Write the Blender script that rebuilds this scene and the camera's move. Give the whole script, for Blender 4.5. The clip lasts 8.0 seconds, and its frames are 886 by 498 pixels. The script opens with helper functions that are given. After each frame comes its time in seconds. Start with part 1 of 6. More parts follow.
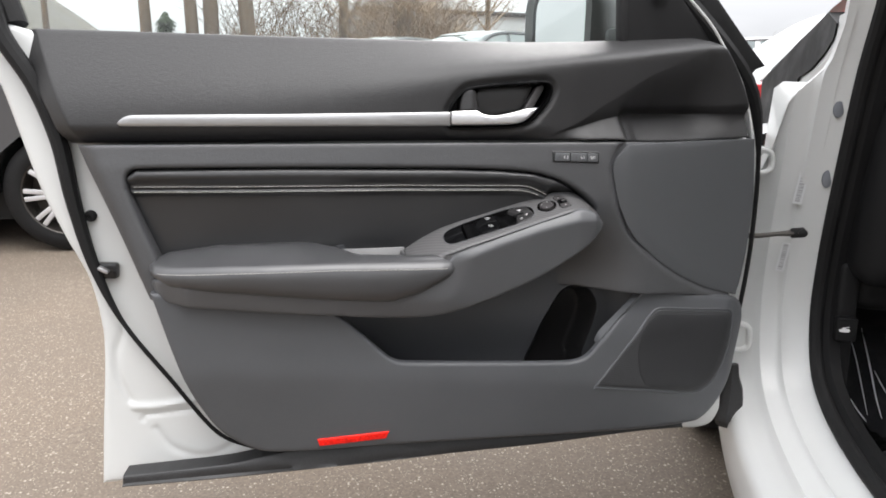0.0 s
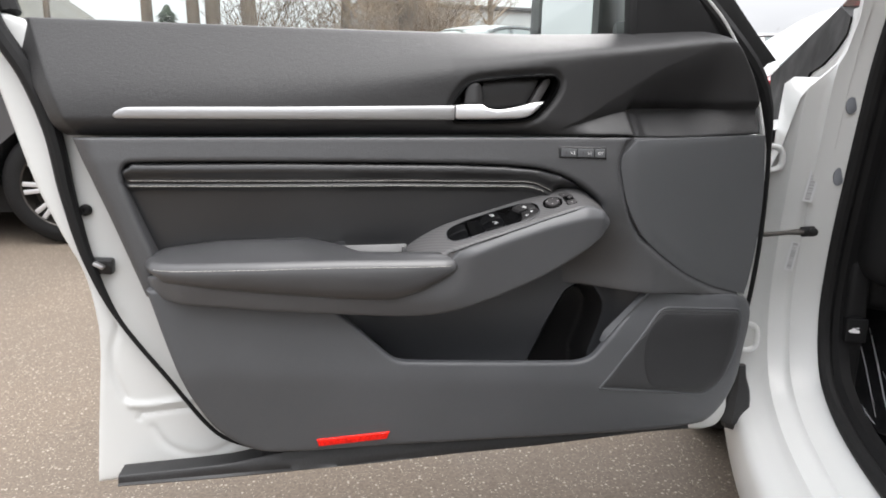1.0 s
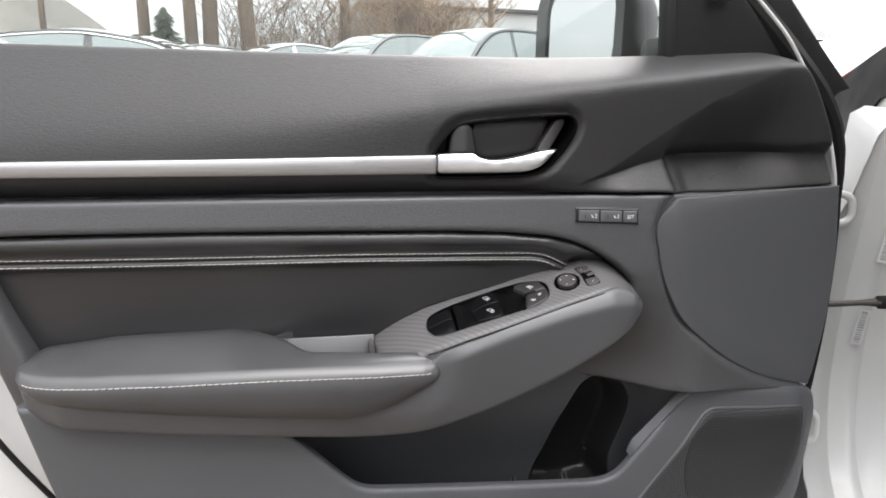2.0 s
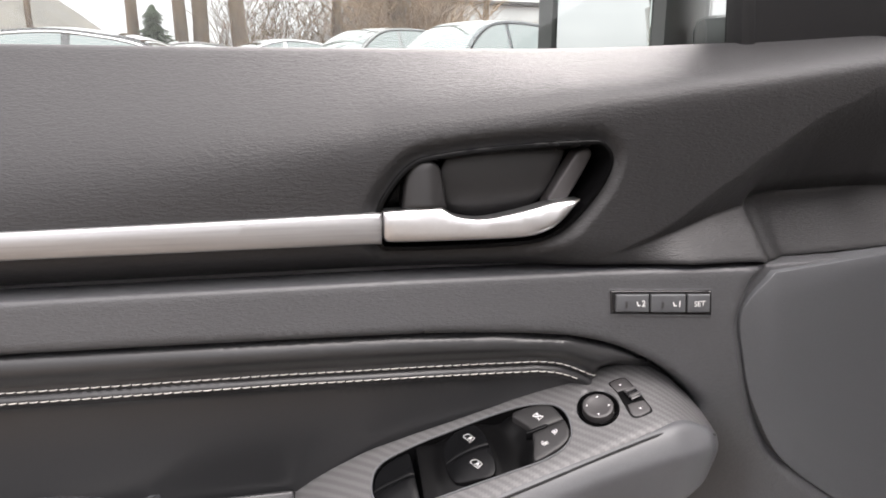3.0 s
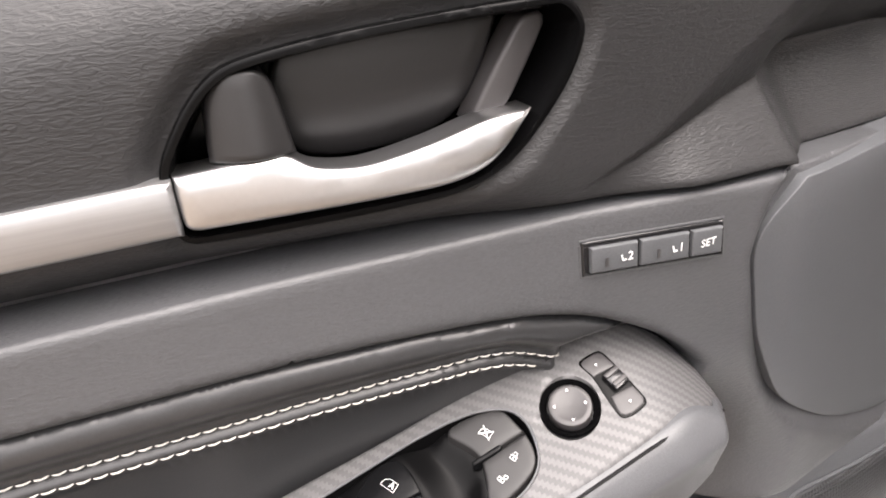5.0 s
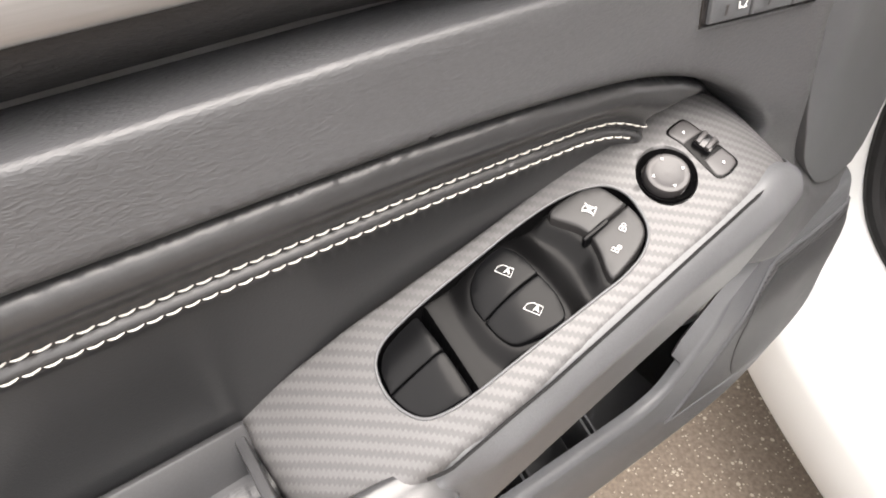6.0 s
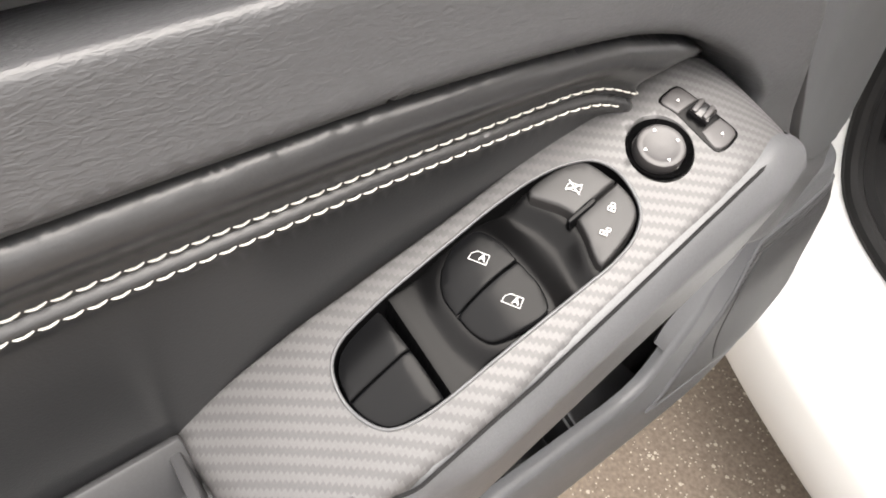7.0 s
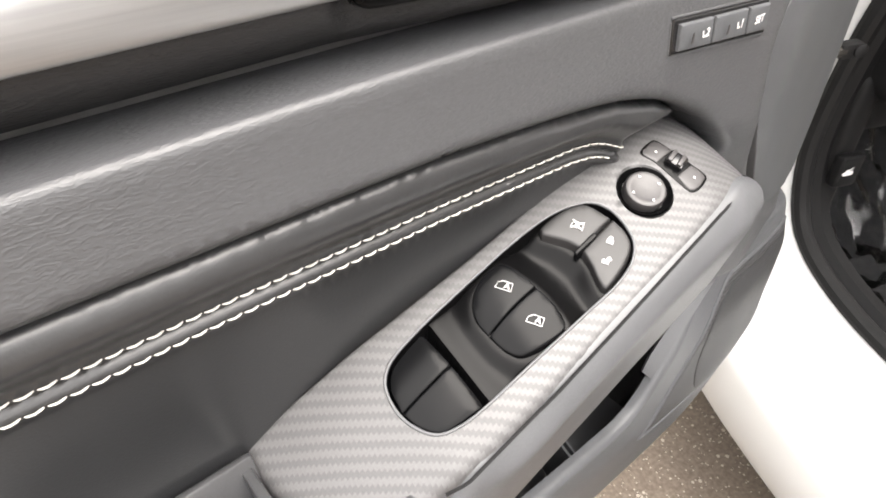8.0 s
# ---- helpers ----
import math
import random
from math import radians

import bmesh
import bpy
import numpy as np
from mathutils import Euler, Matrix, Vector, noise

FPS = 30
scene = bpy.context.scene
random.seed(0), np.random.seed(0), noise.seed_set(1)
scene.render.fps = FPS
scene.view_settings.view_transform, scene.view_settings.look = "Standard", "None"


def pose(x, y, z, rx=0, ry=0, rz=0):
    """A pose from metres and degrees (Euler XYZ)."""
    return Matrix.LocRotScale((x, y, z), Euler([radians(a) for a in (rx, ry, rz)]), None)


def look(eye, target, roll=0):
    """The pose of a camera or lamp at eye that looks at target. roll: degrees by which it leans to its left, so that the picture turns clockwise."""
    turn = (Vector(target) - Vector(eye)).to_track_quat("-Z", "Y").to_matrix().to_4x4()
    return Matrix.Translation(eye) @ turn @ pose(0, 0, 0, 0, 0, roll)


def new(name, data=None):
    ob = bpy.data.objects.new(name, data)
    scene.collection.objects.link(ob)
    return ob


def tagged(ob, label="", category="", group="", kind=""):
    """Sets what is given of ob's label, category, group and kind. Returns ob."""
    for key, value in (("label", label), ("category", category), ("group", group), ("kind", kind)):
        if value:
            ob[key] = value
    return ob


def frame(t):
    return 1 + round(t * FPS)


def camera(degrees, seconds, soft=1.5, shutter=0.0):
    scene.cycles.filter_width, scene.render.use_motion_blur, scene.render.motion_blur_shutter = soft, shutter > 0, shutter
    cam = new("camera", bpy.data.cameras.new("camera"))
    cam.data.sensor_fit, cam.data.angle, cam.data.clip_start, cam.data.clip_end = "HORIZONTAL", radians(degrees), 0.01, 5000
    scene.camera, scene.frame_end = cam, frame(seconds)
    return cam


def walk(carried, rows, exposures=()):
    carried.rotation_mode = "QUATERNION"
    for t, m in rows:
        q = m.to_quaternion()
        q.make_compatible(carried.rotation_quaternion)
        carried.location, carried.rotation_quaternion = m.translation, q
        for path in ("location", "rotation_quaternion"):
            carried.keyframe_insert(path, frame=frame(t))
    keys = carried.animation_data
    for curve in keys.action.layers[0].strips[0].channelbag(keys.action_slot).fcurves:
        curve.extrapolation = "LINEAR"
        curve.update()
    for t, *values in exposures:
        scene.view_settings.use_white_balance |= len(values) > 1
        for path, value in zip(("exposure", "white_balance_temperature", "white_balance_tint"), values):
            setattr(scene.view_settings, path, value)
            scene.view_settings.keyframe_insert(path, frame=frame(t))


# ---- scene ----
# ---------------------------------------------------------------- camera
cam = camera(71.4, 8.0, soft=1.8)
METRES, EYE, TILT, LEAN, TURN = 1.02, 0.85, -11.5, 0.0, -10.0
ROWS = [
    (0.0, 0.0, 0.0, 0.0, 0.0, 0.0, 0.0),
    (0.5, -0.0005, 0.0034, -0.003, -0.02, -0.29, -0.16),
    (1.0, -0.003, 0.0211, 0.0027, 0.09, -0.44, -0.35),
    (1.5, 0.0147, 0.112, 0.0514, 0.11, -0.28, -0.44),
    (3.0, 0.0502, 0.4997, 0.1807, 0.04, -0.82, 0.6),
    (3.5, 0.115, 0.5789, 0.2102, -0.19, -2.07, 1.24),
    (4.0, 0.1307, 0.6096, 0.2164, -0.62, -4.13, 1.96),
    (5.5, 0.0104, 0.7033, 0.2154, -18.24, -24.8, 7.43),
    (6.0, -0.0333, 0.7153, 0.1969, -23.78, -31.34, 6.99),
    (6.5, -0.0446, 0.7269, 0.1872, -26.21, -32.7, 6.41),
    (7.0, -0.0207, 0.7428, 0.1794, -26.23, -33.29, 6.04),
    (7.5, -0.0187, 0.7441, 0.1805, -26.96, -32.23, 5.89),
    (8.0, -0.0643, 0.7165, 0.1945, -30.05, -27.94, 6.46),
]
EXPOSURES = [(0.0, 0.77, 6450, 11), (1.5, 0.82, 6450, 11), (3.0, 1.08, 6720, 16), (4.2, 1.24, 6770, 19), (5.3, 1.74, 6960, 15), (6.5, 1.72, 6980, 13), (7.5, 1.77, 6950, 12), (8.0, 1.9, 6890, 12)]
walk(cam, [(t, pose(0, 0, EYE, TILT, LEAN, TURN) @ pose(METRES * x, METRES * y, METRES * z, 90 + pitch, roll, yaw)) for t, x, y, z, yaw, pitch, roll in ROWS], EXPOSURES)

# ---------------------------------------------------------------- world and sun
SUN_UP, SUN_TURN = 66.0, 155.0
world = bpy.data.worlds.new("overcast_sky")
scene.world = world
world.use_nodes = True
wn, wl = world.node_tree.nodes, world.node_tree.links
wn.clear()
w_out, w_bg = wn.new("ShaderNodeOutputWorld"), wn.new("ShaderNodeBackground")
w_sky = wn.new("ShaderNodeTexSky")
w_sky.sky_type, w_sky.sun_disc = "NISHITA", False
w_sky.sun_elevation, w_sky.sun_rotation = radians(SUN_UP), radians(SUN_TURN)
w_grey = wn.new("ShaderNodeHueSaturation")
w_grey.inputs["Saturation"].default_value = 0.12
w_tc, w_map, w_noise, w_ramp, w_mix = (wn.new(k) for k in ("ShaderNodeTexCoord", "ShaderNodeMapping", "ShaderNodeTexNoise", "ShaderNodeValToRGB", "ShaderNodeMixRGB"))
w_map.inputs["Scale"].default_value = (1.5, 1.5, 5.0)
w_noise.inputs["Scale"].default_value, w_noise.inputs["Detail"].default_value = 1.6, 6.0
w_ramp.color_ramp.elements[0].position, w_ramp.color_ramp.elements[0].color = 0.35, (7.0, 7.1, 7.3, 1)
w_ramp.color_ramp.elements[1].position, w_ramp.color_ramp.elements[1].color = 0.65, (10.5, 10.5, 10.6, 1)
w_mix.inputs["Fac"].default_value = 0.75
wl.new(w_tc.outputs["Generated"], w_map.inputs["Vector"])
wl.new(w_map.outputs["Vector"], w_noise.inputs["Vector"])
wl.new(w_noise.outputs["Fac"], w_ramp.inputs["Fac"])
wl.new(w_sky.outputs["Color"], w_grey.inputs["Color"])
wl.new(w_grey.outputs["Color"], w_mix.inputs["Color1"])
w_sep, w_up, w_dome = wn.new("ShaderNodeSeparateXYZ"), wn.new("ShaderNodeValToRGB"), wn.new("ShaderNodeVectorMath")
w_dome.operation = "SCALE"
w_up.color_ramp.elements[0].position, w_up.color_ramp.elements[0].color = 0.12, (0.53, 0.53, 0.53, 1)
w_up.color_ramp.elements[1].position, w_up.color_ramp.elements[1].color = 1.0, (2.6, 2.6, 2.6, 1)
w_up.color_ramp.elements.new(0.42).color = (1.55, 1.55, 1.55, 1)
wl.new(w_tc.outputs["Generated"], w_sep.inputs["Vector"])
wl.new(w_sep.outputs["Z"], w_up.inputs["Fac"])
wl.new(w_ramp.outputs["Color"], w_dome.inputs[0])
wl.new(w_up.outputs["Color"], w_dome.inputs["Scale"])
wl.new(w_dome.outputs["Vector"], w_mix.inputs["Color2"])
wl.new(w_mix.outputs["Color"], w_bg.inputs["Color"])
w_bg.inputs["Strength"].default_value = 0.12
wl.new(w_bg.outputs["Background"], w_out.inputs["Surface"])

sun = new("sun", bpy.data.lights.new("sun", "SUN"))
sun.data.energy, sun.data.angle, sun.data.color = 1.8, radians(45), (1.0, 0.97, 0.93)
sun_way = Vector((math.sin(radians(SUN_TURN)) * math.cos(radians(SUN_UP)), math.cos(radians(SUN_TURN)) * math.cos(radians(SUN_UP)), math.sin(radians(SUN_UP))))
sun.matrix_world = look(sun_way * 20, (0, 0, 0))

# ---------------------------------------------------------------- materials
def material(name, base, rough=0.5, metal=0.0, spots=0.0, spot_scale=8.0, grain=0.0, grain_scale=400.0, bump=0.0, stretch=(1, 1, 1), coat=0.0, wrinkle=0.0, wrinkle_scale=300.0, vary=0.0, spec=0.5):
    """A principled surface with stains at one scale, grain at another, and fine relief."""
    m = bpy.data.materials.new(name)
    m.use_nodes = True
    n, l = m.node_tree.nodes, m.node_tree.links
    b = n["Principled BSDF"]
    b.inputs["Roughness"].default_value, b.inputs["Metallic"].default_value = rough, metal
    b.inputs["Coat Weight"].default_value, b.inputs["Coat Roughness"].default_value = coat, 0.05
    b.inputs["Specular IOR Level"].default_value = spec
    tc, mp = n.new("ShaderNodeTexCoord"), n.new("ShaderNodeMapping")
    mp.inputs["Scale"].default_value = stretch
    l.new(tc.outputs["Object"], mp.inputs["Vector"])
    big, fine = n.new("ShaderNodeTexNoise"), n.new("ShaderNodeTexNoise")
    big.inputs["Scale"].default_value, big.inputs["Detail"].default_value = spot_scale, 5
    fine.inputs["Scale"].default_value, fine.inputs["Detail"].default_value = grain_scale, 3
    for t in (big, fine):
        l.new(mp.outputs["Vector"], t.inputs["Vector"])
    def lift(out, amount):
        r = n.new("ShaderNodeMapRange")
        r.inputs["From Min"].default_value, r.inputs["From Max"].default_value = 0.3, 0.7
        r.inputs["To Min"].default_value, r.inputs["To Max"].default_value = 1 - amount, 1 + amount
        l.new(out, r.inputs["Value"])
        return r.outputs["Result"]
    mul = n.new("ShaderNodeMath")
    mul.operation = "MULTIPLY"
    l.new(lift(big.outputs["Fac"], spots), mul.inputs[0])
    l.new(lift(fine.outputs["Fac"], grain), mul.inputs[1])
    last = mul.outputs["Value"]
    if vary:
        oi, m2 = n.new("ShaderNodeObjectInfo"), n.new("ShaderNodeMath")
        m2.operation = "MULTIPLY"
        l.new(lift(oi.outputs["Random"], vary), m2.inputs[0])
        l.new(last, m2.inputs[1])
        last = m2.outputs["Value"]
    vm = n.new("ShaderNodeVectorMath")
    vm.operation = "SCALE"
    vm.inputs[0].default_value = base
    l.new(last, vm.inputs["Scale"])
    l.new(vm.outputs["Vector"], b.inputs["Base Color"])
    rr = n.new("ShaderNodeMath")
    rr.operation, rr.use_clamp = "MULTIPLY", True
    rr.inputs[1].default_value = rough
    l.new(lift(big.outputs["Fac"], min(0.35, spots * 1.2)), rr.inputs[0])
    l.new(rr.outputs["Value"], b.inputs["Roughness"])
    height = fine.outputs["Fac"]
    if wrinkle:
        fold = n.new("ShaderNodeTexNoise")
        fold.inputs["Scale"].default_value, fold.inputs["Detail"].default_value, fold.inputs["Distortion"].default_value = wrinkle_scale, 2.0, 0.8
        l.new(mp.outputs["Vector"], fold.inputs["Vector"])
        clamp = n.new("ShaderNodeMapRange")
        clamp.inputs["From Min"].default_value, clamp.inputs["From Max"].default_value = 0.42, 0.60
        l.new(fold.outputs["Fac"], clamp.inputs["Value"])
        both = n.new("ShaderNodeMath")
        both.operation = "MULTIPLY_ADD"
        both.inputs[1].default_value = wrinkle
        l.new(clamp.outputs["Result"], both.inputs[0])
        l.new(fine.outputs["Fac"], both.inputs[2])
        height = both.outputs["Value"]
    if bump:
        bp = n.new("ShaderNodeBump")
        bp.inputs["Strength"].default_value, bp.inputs["Distance"].default_value = bump, 0.001
        l.new(height, bp.inputs["Height"])
        l.new(bp.outputs["Normal"], b.inputs["Normal"])
    return m


def glass_material(name, tint, rough=0.0, ior=1.5):
    m = bpy.data.materials.new(name)
    m.use_nodes = True
    n, l = m.node_tree.nodes, m.node_tree.links
    n.clear()
    out, clear, gloss, mix, fr = (n.new(k) for k in ("ShaderNodeOutputMaterial", "ShaderNodeBsdfTransparent", "ShaderNodeBsdfGlossy", "ShaderNodeMixShader", "ShaderNodeFresnel"))
    clear.inputs["Color"].default_value = (*tint, 1)
    gloss.inputs["Roughness"].default_value = rough
    fr.inputs["IOR"].default_value = ior
    l.new(fr.outputs["Fac"], mix.inputs["Fac"])
    l.new(clear.outputs["BSDF"], mix.inputs[1])
    l.new(gloss.outputs["BSDF"], mix.inputs[2])
    l.new(mix.outputs["Shader"], out.inputs["Surface"])
    return m


def carbon_material(name):
    """Grey printed twill: two by two weave in steps of 1.7 mm, with a satin sheen."""
    m = material(name, (0.086, 0.0845, 0.086), 0.45, spec=0.35, grain=0.06, grain_scale=900, spots=0.05)
    n, l = m.node_tree.nodes, m.node_tree.links
    b = n["Principled BSDF"]
    tc, sep = n.new("ShaderNodeTexCoord"), n.new("ShaderNodeSeparateXYZ")
    l.new(tc.outputs["Object"], sep.inputs["Vector"])
    def math_node(op, a, b2=None, c=None):
        q = n.new("ShaderNodeMath")
        q.operation = op
        for i, v in enumerate((a, b2, c)):
            if v is None:
                continue
            if isinstance(v, (int, float)):
                q.inputs[i].default_value = v
            else:
                l.new(v, q.inputs[i])
        return q.outputs["Value"]
    fx = math_node("FLOOR", math_node("MULTIPLY", sep.outputs["X"], 580.0))
    fy = math_node("FLOOR", math_node("MULTIPLY", sep.outputs["Y"], 580.0))
    tw = math_node("FLOORED_MODULO", math_node("ADD", fx, fy), 4.0)
    over = math_node("LESS_THAN", tw, 1.5)
    old = b.inputs["Base Color"].links[0].from_socket
    sc = n.new("ShaderNodeVectorMath")
    sc.operation = "SCALE"
    l.new(old, sc.inputs[0])
    l.new(math_node("MULTIPLY_ADD", over, 0.28, 0.92), sc.inputs["Scale"])
    l.new(sc.outputs["Vector"], b.inputs["Base Color"])
    l.new(math_node("MULTIPLY_ADD", over, -0.10, 0.42), b.inputs["Roughness"])
    return m


M_VINYL = material("grained_black_vinyl", (0.0235, 0.0233, 0.0242), 0.43, spots=0.10, spot_scale=6, grain=0.08, grain_scale=1400, bump=0.2, wrinkle=1.0, wrinkle_scale=700, stretch=(0.30, 1, 1), spec=0.36)
M_BAND = material("satin_black_vinyl", (0.060, 0.061, 0.0645), 0.43, spots=0.10, spot_scale=6, grain=0.08, grain_scale=1100, bump=0.17, wrinkle=0.9, wrinkle_scale=760, stretch=(0.35, 1, 1), spec=0.5)
M_PLASTIC = material("moulded_grey_black_plastic", (0.070, 0.073, 0.079), 0.44, spots=0.10, spot_scale=5, grain=0.12, grain_scale=1300, bump=0.22, spec=0.55)
M_HINGE = material("smooth_dark_plastic", (0.074, 0.077, 0.082), 0.48, spots=0.08, spot_scale=5, grain=0.1, grain_scale=1300, bump=0.12)
M_LEATHER = material("smooth_black_leather", (0.026, 0.0265, 0.028), 0.31, spots=0.08, spot_scale=9, grain=0.06, grain_scale=1000, bump=0.08, spec=0.6)
M_PAD = material("padded_black_leather", (0.047, 0.0475, 0.050), 0.34, spots=0.10, spot_scale=12, grain=0.08, grain_scale=1000, bump=0.04, spec=0.7)
M_FASCIA = material("soft_grey_plastic", (0.075, 0.077, 0.082), 0.42, spots=0.08, spot_scale=8, grain=0.10, grain_scale=1500, bump=0.2, spec=0.6)
M_CARBON = carbon_material("grey_carbon_twill")
M_SILVER = material("brushed_silver_trim", (0.4, 0.4, 0.405), 0.38, metal=0.85, spots=0.04, grain=0.10, grain_scale=500, stretch=(0.02, 1, 1), bump=0.03)
M_CHROME = material("satin_chrome", (0.60, 0.597, 0.602), 0.30, metal=1.0, spots=0.05, grain=0.02)
M_GLOSS = material("gloss_black_plastic", (0.010, 0.010, 0.011), 0.16, spots=0.10, spot_scale=30)
M_SWITCH = material("satin_switch_black", (0.0035, 0.0036, 0.0040), 0.20, spots=0.06, grain=0.08, grain_scale=2000, bump=0.04, spec=0.11)
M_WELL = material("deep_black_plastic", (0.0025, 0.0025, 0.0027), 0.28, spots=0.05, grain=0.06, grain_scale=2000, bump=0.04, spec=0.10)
M_KEY = material("dark_grey_key", (0.042, 0.0395, 0.0405), 0.4, spots=0.05, grain=0.08, grain_scale=2000, bump=0.08)
M_LOCKKEY = material("black_lock_key", (0.020, 0.0195, 0.020), 0.38, spots=0.05, grain=0.08, grain_scale=2000, bump=0.08, spec=0.35)
M_MARK = material("white_print", (0.75, 0.75, 0.75), 0.5)
M_THREAD = material("off_white_thread", (0.46, 0.445, 0.42), 0.75, grain=0.2, grain_scale=3000, vary=0.15)
M_WHITE = material("white_car_paint", (0.585, 0.595, 0.59), 0.36, spots=0.03, spot_scale=3, coat=0.35)
M_RUBBER = material("black_rubber", (0.009, 0.009, 0.0095), 0.62, spec=0.25, spots=0.2, spot_scale=14, grain=0.2, grain_scale=600, bump=0.15)
M_SEALER = material("black_flap_rubber", (0.022, 0.022, 0.023), 0.5, spots=0.25, spot_scale=20, grain=0.2, grain_scale=400, bump=0.1)
M_RED = material("red_reflector", (0.80, 0.012, 0.006), 0.2, coat=0.2, spec=0.3, spots=0.1, spot_scale=40, grain=0.25, grain_scale=250)
M_STEEL = material("zinc_steel", (0.45, 0.45, 0.46), 0.35, metal=0.9, spots=0.15, spot_scale=40)
M_DARKSTEEL = material("dark_oiled_steel", (0.06, 0.055, 0.05), 0.4, metal=0.7, spots=0.3, spot_scale=60)
M_STICKER = material("white_sticker", (0.60, 0.61, 0.62), 0.45, spots=0.03)
M_INK = material("grey_print", (0.33, 0.33, 0.34), 0.6)
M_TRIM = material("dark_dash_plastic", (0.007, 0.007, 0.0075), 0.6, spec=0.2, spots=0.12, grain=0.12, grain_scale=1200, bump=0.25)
M_ALLOY = material("machined_alloy", (0.55, 0.55, 0.56), 0.35, metal=0.4, spots=0.05)
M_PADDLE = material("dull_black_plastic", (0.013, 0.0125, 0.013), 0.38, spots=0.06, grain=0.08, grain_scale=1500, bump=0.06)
# the lower trim's plastic, darkened for the shade inside the map pocket
M_POCKET_SHADE = material("shaded_pocket_plastic", (0.050, 0.052, 0.057), 0.48, spots=0.08, grain=0.1, grain_scale=1300, bump=0.15)
M_CARPET = material("black_carpet", (0.013, 0.013, 0.014), 0.95, spots=0.3, spot_scale=20, grain=0.5, grain_scale=900, bump=0.6)
M_PLUG = material("grey_rubber_plug", (0.16, 0.17, 0.19), 0.55, spots=0.1)
M_GLASS = glass_material("greenish_window_glass", (0.90, 0.96, 0.93))
M_CARGLASS = material("dark_car_glass", (0.10, 0.13, 0.13), 0.03, spots=0.1, spot_scale=2, coat=1.0, spec=1.0)
M_MIRROR = material("mirror_glass", (0.70, 0.72, 0.72), 0.02, metal=1.0)
M_HOUSING = material("mirror_housing_plastic", (0.055, 0.056, 0.058), 0.45, spots=0.1, grain=0.1, grain_scale=900, bump=0.1)
M_FILM = glass_material("clear_protective_film", (0.93, 0.94, 0.95), 0.15, 1.22)
# white colour for the glints on the film's creases
M_FILM_GLINT = material("white_film_glint", (0.75, 0.76, 0.78), 0.25, coat=0.5)
M_BARK = material("grey_brown_bark", (0.115, 0.086, 0.062), 0.9, spots=0.35, spot_scale=3, grain=0.4, grain_scale=25, bump=0.9, stretch=(1, 1, 0.25))
M_TWIG = material("dry_brown_twigs", (0.20, 0.145, 0.095), 0.9, spots=0.3, spot_scale=1.5, vary=0.25)
M_HILL = material("bare_winter_woods", (0.115, 0.108, 0.095), 0.95, spots=0.35, spot_scale=0.12, grain=0.35, grain_scale=0.9)
M_EVERGREEN = material("dark_evergreen", (0.035, 0.05, 0.03), 0.8, spots=0.35, spot_scale=2)


def asphalt_material():
    """Worn tarmac: grey-brown binder with pale stone chips of 4 to 12 mm."""
    m = material("worn_asphalt", (0.124, 0.098, 0.075), 0.85, spots=0.16, spot_scale=1.3, grain=0.25, grain_scale=160, bump=0.8)
    n, l = m.node_tree.nodes, m.node_tree.links
    b = n["Principled BSDF"]
    tc, mix = n.new("ShaderNodeTexCoord"), n.new("ShaderNodeMixRGB")
    mix.inputs["Color2"].default_value = (0.36, 0.325, 0.275, 1)
    old = b.inputs["Base Color"].links[0].from_socket
    l.new(old, mix.inputs["Color1"])
    total = None
    for scale, size in ((95.0, 0.30), (230.0, 0.34)):
        vo, lt, keep, tm, mm = (n.new(k) for k in ("ShaderNodeTexVoronoi", "ShaderNodeMath", "ShaderNodeSeparateColor", "ShaderNodeMath", "ShaderNodeMath"))
        vo.inputs["Scale"].default_value = scale
        l.new(tc.outputs["Object"], vo.inputs["Vector"])
        lt.operation, lt.inputs[1].default_value = "LESS_THAN", size
        l.new(vo.outputs["Distance"], lt.inputs[0])
        l.new(vo.outputs["Color"], keep.inputs["Color"])
        tm.operation, tm.inputs[1].default_value = "GREATER_THAN", 0.84
        l.new(keep.outputs["Red"], tm.inputs[0])
        mm.operation = "MULTIPLY"
        l.new(lt.outputs["Value"], mm.inputs[0])
        l.new(tm.outputs["Value"], mm.inputs[1])
        if total is None:
            total = mm.outputs["Value"]
        else:
            mx = n.new("ShaderNodeMath")
            mx.operation = "MAXIMUM"
            l.new(total, mx.inputs[0])
            l.new(mm.outputs["Value"], mx.inputs[1])
            total = mx.outputs["Value"]
    sc = n.new("ShaderNodeMath")
    sc.operation, sc.inputs[1].default_value = "MULTIPLY", 0.75
    l.new(total, sc.inputs[0])
    l.new(sc.outputs["Value"], mix.inputs["Fac"])
    l.new(mix.outputs["Color"], b.inputs["Base Color"])
    return m


M_ASPHALT = asphalt_material()


def paint(name, colour, rough=0.22):
    return material(name, colour, rough, spots=0.05, spot_scale=2, coat=0.9)


# ---------------------------------------------------------------- mesh tools
from mathutils.geometry import delaunay_2d_cdt


